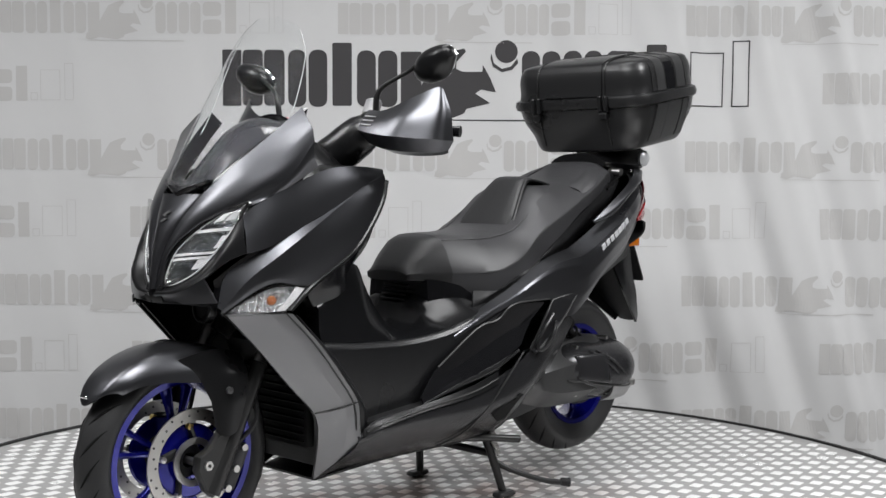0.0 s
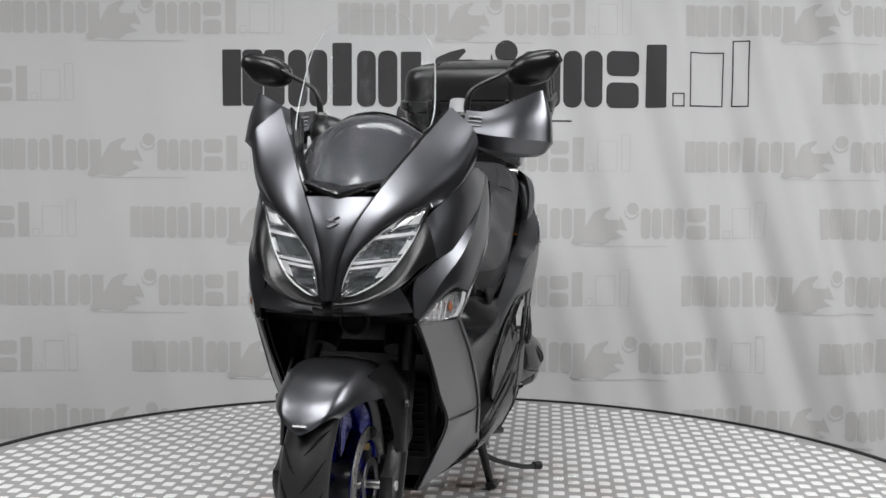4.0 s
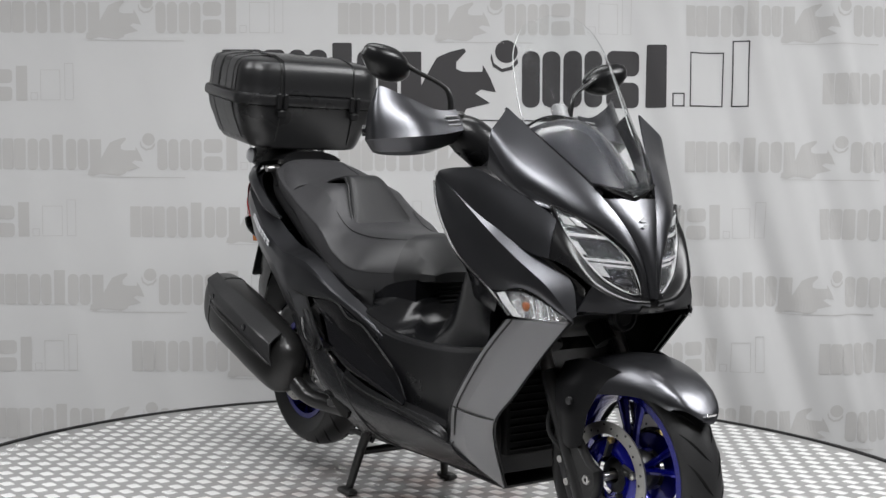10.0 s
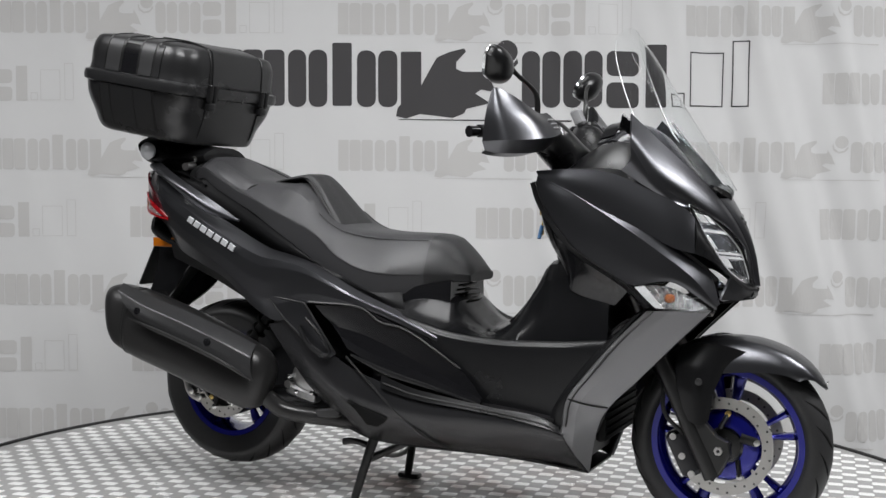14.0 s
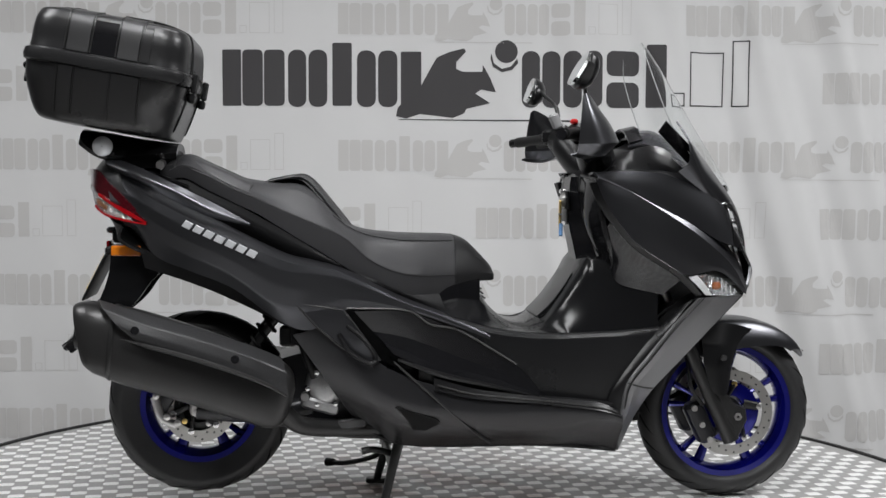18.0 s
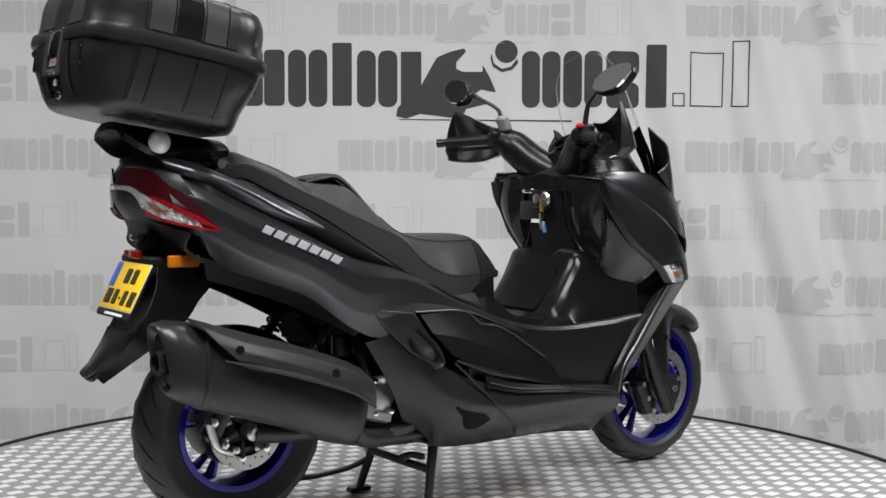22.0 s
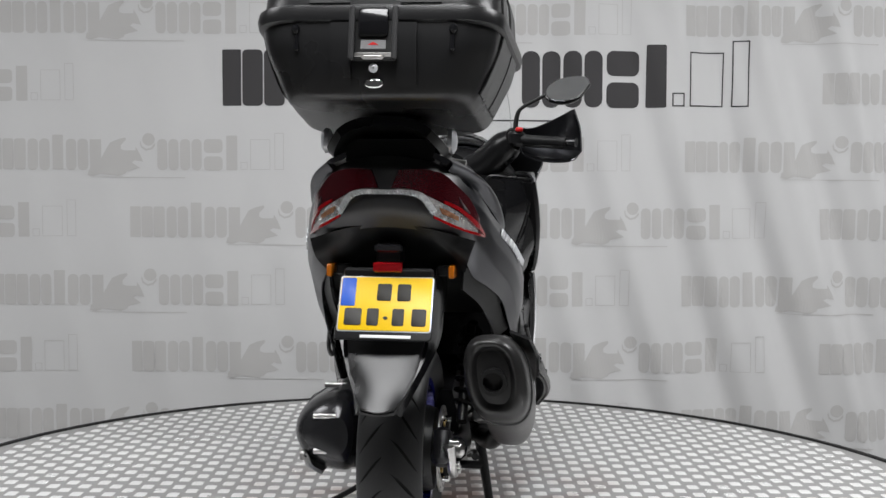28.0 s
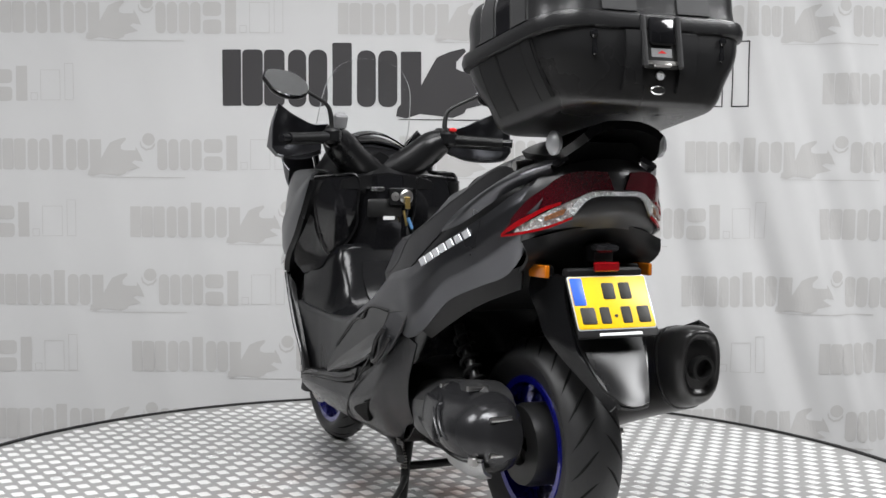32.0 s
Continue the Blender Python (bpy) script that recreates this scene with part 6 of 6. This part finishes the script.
for bx, by, bz in ((-0.823, -0.334, 0.555), (-0.561, -0.340, 0.478)):
    part("shield_screw", xf(lathe([(0.001, -0.004), (0.011, -0.004), (0.011, 0.004), (0.001, 0.004)], 16), Matrix.Translation((bx, by, bz))), GLOSS, silencer)
part("exhaust_pipe", tube([(-0.435, -0.220, 0.310), (-0.385, -0.195, 0.268), (-0.27, -0.16, 0.252), (-0.10, -0.12, 0.25), (0.02, -0.06, 0.30)], 0.026, 14, 24), EXHAUST, silencer, "dark exhaust pipe")
crank = part("crank_cover", lathe([(0.002, -0.190), (0.028, -0.190), (0.046, -0.182), (0.056, -0.165), (0.060, -0.11), (0.002, -0.11)], 28, (-0.318, 0, 0.372)), ALLOY, scooter, "cast alloy engine cover")
part("cover_flange", xf(box(0, 0, 0, 0.11, 0.05, 0.035, 0.008), Matrix.Translation((-0.335, -0.165, 0.320)) @ Matrix.Rotation(radians(15), 4, "Y")), ALLOY, crank, "alloy flange")
part("exhaust_flange", xf(box(0, 0, 0, 0.085, 0.045, 0.030, 0.006), Matrix.Translation((-0.245, -0.165, 0.268)) @ Matrix.Rotation(radians(-8), 4, "Y")), CAST, crank, "dark flange")
for k in range(6):
    part("cover_bolt", lathe([(0.001, -0.197), (0.007, -0.196), (0.007, -0.165), (0.001, -0.165)], 8, (-0.318 + 0.052 * math.cos(k * 1.05), 0, 0.372 + 0.052 * math.sin(k * 1.05))), CHROME, crank)
part("oil_filler", tube([(-0.375, -0.16, 0.345), (-0.377, -0.192, 0.347)], [0.014, 0.012], 12, 4), STEEL, crank, "bright oil filler")
part("engine_hose", tube([(-0.43, -0.13, 0.52), (-0.39, -0.17, 0.50), (-0.37, -0.18, 0.45), (-0.35, -0.175, 0.40)], 0.012, 10, 18), ROUGH, crank, "black rubber hose")
part("engine_bracket", xf(box(0, 0, 0, 0.05, 0.03, 0.06, 0.008), Matrix.Translation((-0.425, -0.145, 0.515))), FRAME, crank, "black bracket")
stand = part("centre_stand", join(*[tube([(-0.105, q * 0.135, 0.215), (-0.125, q * 0.152, 0.14), (-0.155, q * 0.176, 0.018)], [0.016, 0.014, 0.012], 12, 10) for q in (-1, 1)], tube([(-0.128, -0.148, 0.135), (-0.128, 0.148, 0.135)], 0.012, 10)), FRAME, scooter, "black centre stand")
for s in (-1, 1):
    part("stand_foot", side(box(-0.152, 0.184, 0.0125, 0.075, 0.036, 0.016, 0.004), s), FRAME, stand)
part("stand_lever", tube([(-0.128, 0.150, 0.115), (-0.18, 0.195, 0.080), (-0.25, 0.262, 0.050), (-0.297, 0.300, 0.042)], [0.010, 0.008, 0.008, 0.009], 10, 16), FRAME, stand, "black stand lever")
part("lever_pad", tube([(-0.290, 0.294, 0.045), (-0.312, 0.312, 0.042)], [0.012, 0.014], 10, 4), ROUGH, stand, "black rubber lever pad")
part("stand_stop", tube([(-0.125, -0.11, 0.165), (-0.18, -0.13, 0.182), (-0.215, -0.135, 0.178)], [0.010, 0.009, 0.011], 10, 10), FRAME, stand, "black stand stop")
part("stand_spring", tube([(-0.105 - 0.0006 * k + 0.011 * math.cos(k * 1.3), 0.165 + 0.011 * math.sin(k * 1.3), 0.225 - 0.0016 * k) for k in range(60)], 0.0028, 6), STEEL, stand, "steel coil spring")
sst = part("side_stand", tube([(0.02, 0.15, 0.205), (-0.10, 0.17, 0.19), (-0.20, 0.20, 0.175)], [0.013, 0.011, 0.012], 10, 12), FRAME, scooter, "black folded side stand")

# rack and top case
rack = part("luggage_rack", patch([[(x, y, zc - (zc - ze) * (abs(y) / w) ** 3) for y in (-w, -w * 0.8, -w * 0.45, 0, w * 0.45, w * 0.8, w)] for x, w, zc, ze in ((-1.008, 0.104, 1.096, 1.066), (-0.975, 0.128, 1.091, 1.038), (-0.93, 0.140, 1.085, 1.020), (-0.84, 0.135, 1.070, 1.022), (-0.74, 0.115, 1.058, 1.030))], 26, 24, 0.02), SATIN, scooter, "black arched luggage rack plate")
part("rack_base", smooth_loft([[(x, y, z) for y, z in ((w, zb), (w, zt), (-w, zt), (-w, zb))] for x, w, zb, zt in ((-0.92, 0.10, 1.0, 1.05), (-0.84, 0.10, 0.985, 1.045), (-0.745, 0.09, 1.0, 1.045))], 8), ROUGH, scooter, "black rack base")
both("grab_rail", patch([[(-0.93, 0.10, 1.02), (-0.84, 0.165, 0.99), (-0.74, 0.20, 0.945), (-0.62, 0.222, 0.888), (-0.53, 0.228, 0.838)], [(-0.93, 0.14, 1.00), (-0.84, 0.195, 0.965), (-0.74, 0.222, 0.925), (-0.63, 0.235, 0.868), (-0.53, 0.230, 0.834)], [(-0.92, 0.13, 0.98), (-0.83, 0.175, 0.945), (-0.74, 0.205, 0.90), (-0.64, 0.225, 0.855), (-0.53, 0.228, 0.83)]], 10, 26, 0.012), PAINT, scooter, "dark grey grab rail beside the seat")
for s in (-1, 1):
    part("rack_cap", side(lathe([(0.002, 0.132), (0.026, 0.132), (0.028, 0.142), (0.020, 0.149), (0.002, 0.152)], 28, (-0.938, 0, 1.045)), s), SILVER, scooter, "pale round rack cap")
    part("rack_bolt", side(tube([(-0.78, 0.11, 1.0), (-0.78, 0.155, 0.995)], 0.012, 12), s), STEEL, scooter, "bright rack bolt")
top_case = tagged(new("top_case"), "large black plastic top case on the luggage rack", "top case")
CM = Matrix.Translation((-0.942, 0, 1.093)) @ Matrix.Rotation(radians(9.5), 4, "Y") @ Matrix.Diagonal((0.915, 0.94, 0.99, 1))


def flared(x, y, z):
    """The case is a little wider at its hinges than at its latch."""
    return x, y * (1 + 0.22 * x), z


def case_ring(x0, x1, hy, z, r=0.095):
    return [tuple(CM @ Vector(flared((x0 + x1) / 2 + a, b, z))) for a, b in rounded((x1 - x0) / 2, hy, r, 6)]


tub = part("tub", smooth_loft([case_ring(-0.15, 0.19, 0.17, 0.0, 0.07), case_ring(-0.185, 0.205, 0.205, 0.004, 0.08), case_ring(-0.205, 0.212, 0.225, 0.022, 0.09), case_ring(-0.226, 0.222, 0.245, 0.06, 0.11), case_ring(-0.238, 0.232, 0.266, 0.11), case_ring(-0.241, 0.240, 0.278, 0.16)], 26), CASE, top_case, "black lower shell")
part("rim_band", loft([case_ring(-0.238, 0.238, 0.276, 0.150), case_ring(-0.247, 0.247, 0.287, 0.156), case_ring(-0.250, 0.250, 0.290, 0.170), case_ring(-0.247, 0.247, 0.287, 0.186), case_ring(-0.236, 0.236, 0.275, 0.192)]), CASE, top_case, "black rim band")
lid = part("lid", smooth_loft([case_ring(-0.238, 0.238, 0.276, 0.188), case_ring(-0.236, 0.234, 0.273, 0.215), case_ring(-0.233, 0.230, 0.270, 0.255, 0.085), case_ring(-0.225, 0.221, 0.261, 0.286, 0.08), case_ring(-0.206, 0.202, 0.240, 0.304, 0.075), case_ring(-0.13, 0.13, 0.15, 0.317, 0.08)], 30), CASE, top_case, "black domed lid")


def skin(hy_z, x0, x1, lift):
    """A raised panel on the case's flank between two places along it."""
    return patch([[flared(x0 + (x1 - x0) * k, y + lift, z) for k in (0, 0.5, 1)] for y, z in hy_z], 18, 6, 0.008)


LIDSIDE = [(0.2750, 0.194), (0.273, 0.215), (0.270, 0.255), (0.261, 0.286), (0.240, 0.304), (0.15, 0.318)]
TUBSIDE = [(0.2775, 0.150), (0.266, 0.11), (0.245, 0.06), (0.227, 0.026)]
for s in (-1, 1):
    for x0, x1 in ((-0.112, -0.050), (0.036, 0.094)):
        part("lid_strap", xf(side(skin(LIDSIDE, x0, x1, 0.004), s), CM), CASE_PAD, lid, "satin grey lid strap")
    part("lid_window", xf(side(skin(LIDSIDE[:4], -0.048, 0.034, 0.0015), s), CM), GLOSS, lid, "gloss black recessed lid panel")
    part("lid_panel", xf(side(skin(LIDSIDE[:5], 0.100, 0.128, 0.003), s), CM), CASE, lid)
    for x0, x1 in ((-0.125, -0.085), (-0.078, 0.022), (0.028, 0.108)):
        part("tub_panel", xf(side(skin(TUBSIDE, x0, x1, 0.004 if x1 - x0 < 0.09 else 0.0025), s), CM), CASE, tub)
    for x in (-0.118, -0.044, 0.030, 0.100):
        part("lid_groove", xf(side(tube([flared(x, y + 0.001, z) for y, z in LIDSIDE], 0.0032, 6, 24), s), CM), FRAME, lid)
    for x in (-0.130, -0.081, 0.025, 0.112):
        part("tub_groove", xf(side(tube([flared(x, y + 0.001, z) for y, z in TUBSIDE], 0.0026, 6, 16), s), CM), FRAME, tub)
    part("lid_groove", xf(side(tube([(x, 0.150, z) for x, z in ((0.239, 0.194), (0.236, 0.215), (0.231, 0.255), (0.222, 0.286), (0.203, 0.304), (0.13, 0.318), (0.02, 0.319))], 0.0036, 6, 30), s), CM), FRAME, lid)
    part("tub_groove", xf(side(tube([(x, 0.150, z) for x, z in ((0.2405, 0.150), (0.2335, 0.11), (0.2235, 0.06), (0.213, 0.026))], 0.003, 6, 16), s), CM), FRAME, tub)
part("lid_panel", xf(patch([[(x, y, z) for y in (-0.138, 0, 0.138)] for x, z in ((0.2425, 0.196), (0.2395, 0.215), (0.2345, 0.255), (0.2255, 0.287), (0.207, 0.3065), (0.13, 0.3205), (0.05, 0.3215))], 22, 8, 0.01), CM), CASE, lid, "raised front lid panel")
for y in (-0.10, 0.10):
    part("lid_strap", xf(patch([[(-0.241, y - 0.045, 0.194), (-0.241, y + 0.045, 0.194)], [(-0.239, y - 0.045, 0.215), (-0.239, y + 0.045, 0.215)], [(-0.2345, y - 0.043, 0.255), (-0.2345, y + 0.043, 0.255)], [(-0.222, y - 0.04, 0.290), (-0.222, y + 0.04, 0.290)], [(-0.18, y - 0.04, 0.3135), (-0.18, y + 0.04, 0.3135)], [(-0.10, y - 0.04, 0.3205), (-0.10, y + 0.04, 0.3205)]], 16, 6, 0.008), CM), CASE_PAD, lid, "satin grey lid strap")
    part("tub_panel", xf(patch([[(-0.2435, y * 0.72 - 0.022, 0.150), (-0.2435, y * 0.72 + 0.022, 0.150)], [(-0.241, y * 0.72 - 0.022, 0.11), (-0.241, y * 0.72 + 0.022, 0.11)], [(-0.229, y * 0.72 - 0.022, 0.06), (-0.229, y * 0.72 + 0.022, 0.06)], [(-0.210, y * 0.72 - 0.022, 0.027), (-0.210, y * 0.72 + 0.022, 0.027)]], 12, 5, 0.007), CM), CASE, tub)
    for k in (-1, 1):
        part("hinge_block", xf(box(0.253, y * 1.5 + k * 0.013, 0.170, 0.018, 0.018, 0.055, 0.004), CM), ROUGH, lid, "black hinge block")
    part("hinge_foot", xf(box(0.250, y * 1.5, 0.128, 0.024, 0.036, 0.026, 0.005), CM), ROUGH, lid, "black hinge foot")
    knob = part("corner_knob", xf(join(box(-0.238, y * 1.72, 0.138, 0.022, 0.018, 0.020, 0.006), box(-0.236, y * 1.70, 0.112, 0.010, 0.012, 0.04, 0.004)), CM), GLOSS, tub, "black rubber corner stop")
part("latch_recess", xf(box(-0.2405, 0, 0.118, 0.008, 0.092, 0.095, 0.003), CM), FRAME, tub, "dark latch recess")
part("latch_plate", xf(box(-0.2475, 0, 0.150, 0.012, 0.066, 0.060, 0.005), CM), GLOSS, lid, "gloss black latch plate")
for y in (-0.047, 0.047):
    part("latch_post", xf(box(-0.246, y, 0.128, 0.014, 0.014, 0.115, 0.004), CM), CASE_PAD, tub, "grey post beside the latch")
part("latch_tongue", xf(join(box(-0.240, 0, 0.083, 0.014, 0.090, 0.010, 0.003), box(-0.243, 0, 0.078, 0.012, 0.05, 0.010, 0.004)), CM), STEEL, tub, "bright latch tongue")
part("latch_label", xf(box(-0.2425, 0, 0.104, 0.006, 0.056, 0.020, 0.001), CM), PALE, tub, "pale latch label")
part("latch_mark", xf(slab([(-0.012, -0.003), (0.012, -0.003), (0, 0.004)], 0.001, 0.0003, facing(-0.2452, 0, 0.106)), CM), REDPLASTIC, tub, "red mark")
part("case_lock", xf(xf(lathe([(0.002, -0.004), (0.009, -0.004), (0.010, 0.002), (0.002, 0.004)], 20), Matrix.Rotation(radians(90), 4, "Z")), CM @ Matrix.Translation((-0.2315, 0, 0.058))), SILVER, tub, "round chrome lock")
part("case_badge", xf(xf(slab([(0.021 * math.cos(k * math.pi / 12), 0.010 * math.sin(k * math.pi / 12)) for k in range(24)], 0.006, 0.003), facing(-0.2160, 0, 0.030, 0, -18)), CM), CHROME, tub, "oval chrome badge")


def motions():
    """The turntable, the scooter and its case turn together at one steady rate."""
    for thing, dy in ((turntable, 0.0), (scooter, -0.0196), (top_case, -0.0196)):
        rows = []
        for k in range(0, 33):
            t = float(k)
            rows.append((t, Matrix.Rotation(radians(START + SPIN * t), 4, "Z") @ Matrix.Translation((0, dy, 0))))
        walk(thing, rows)


motions()
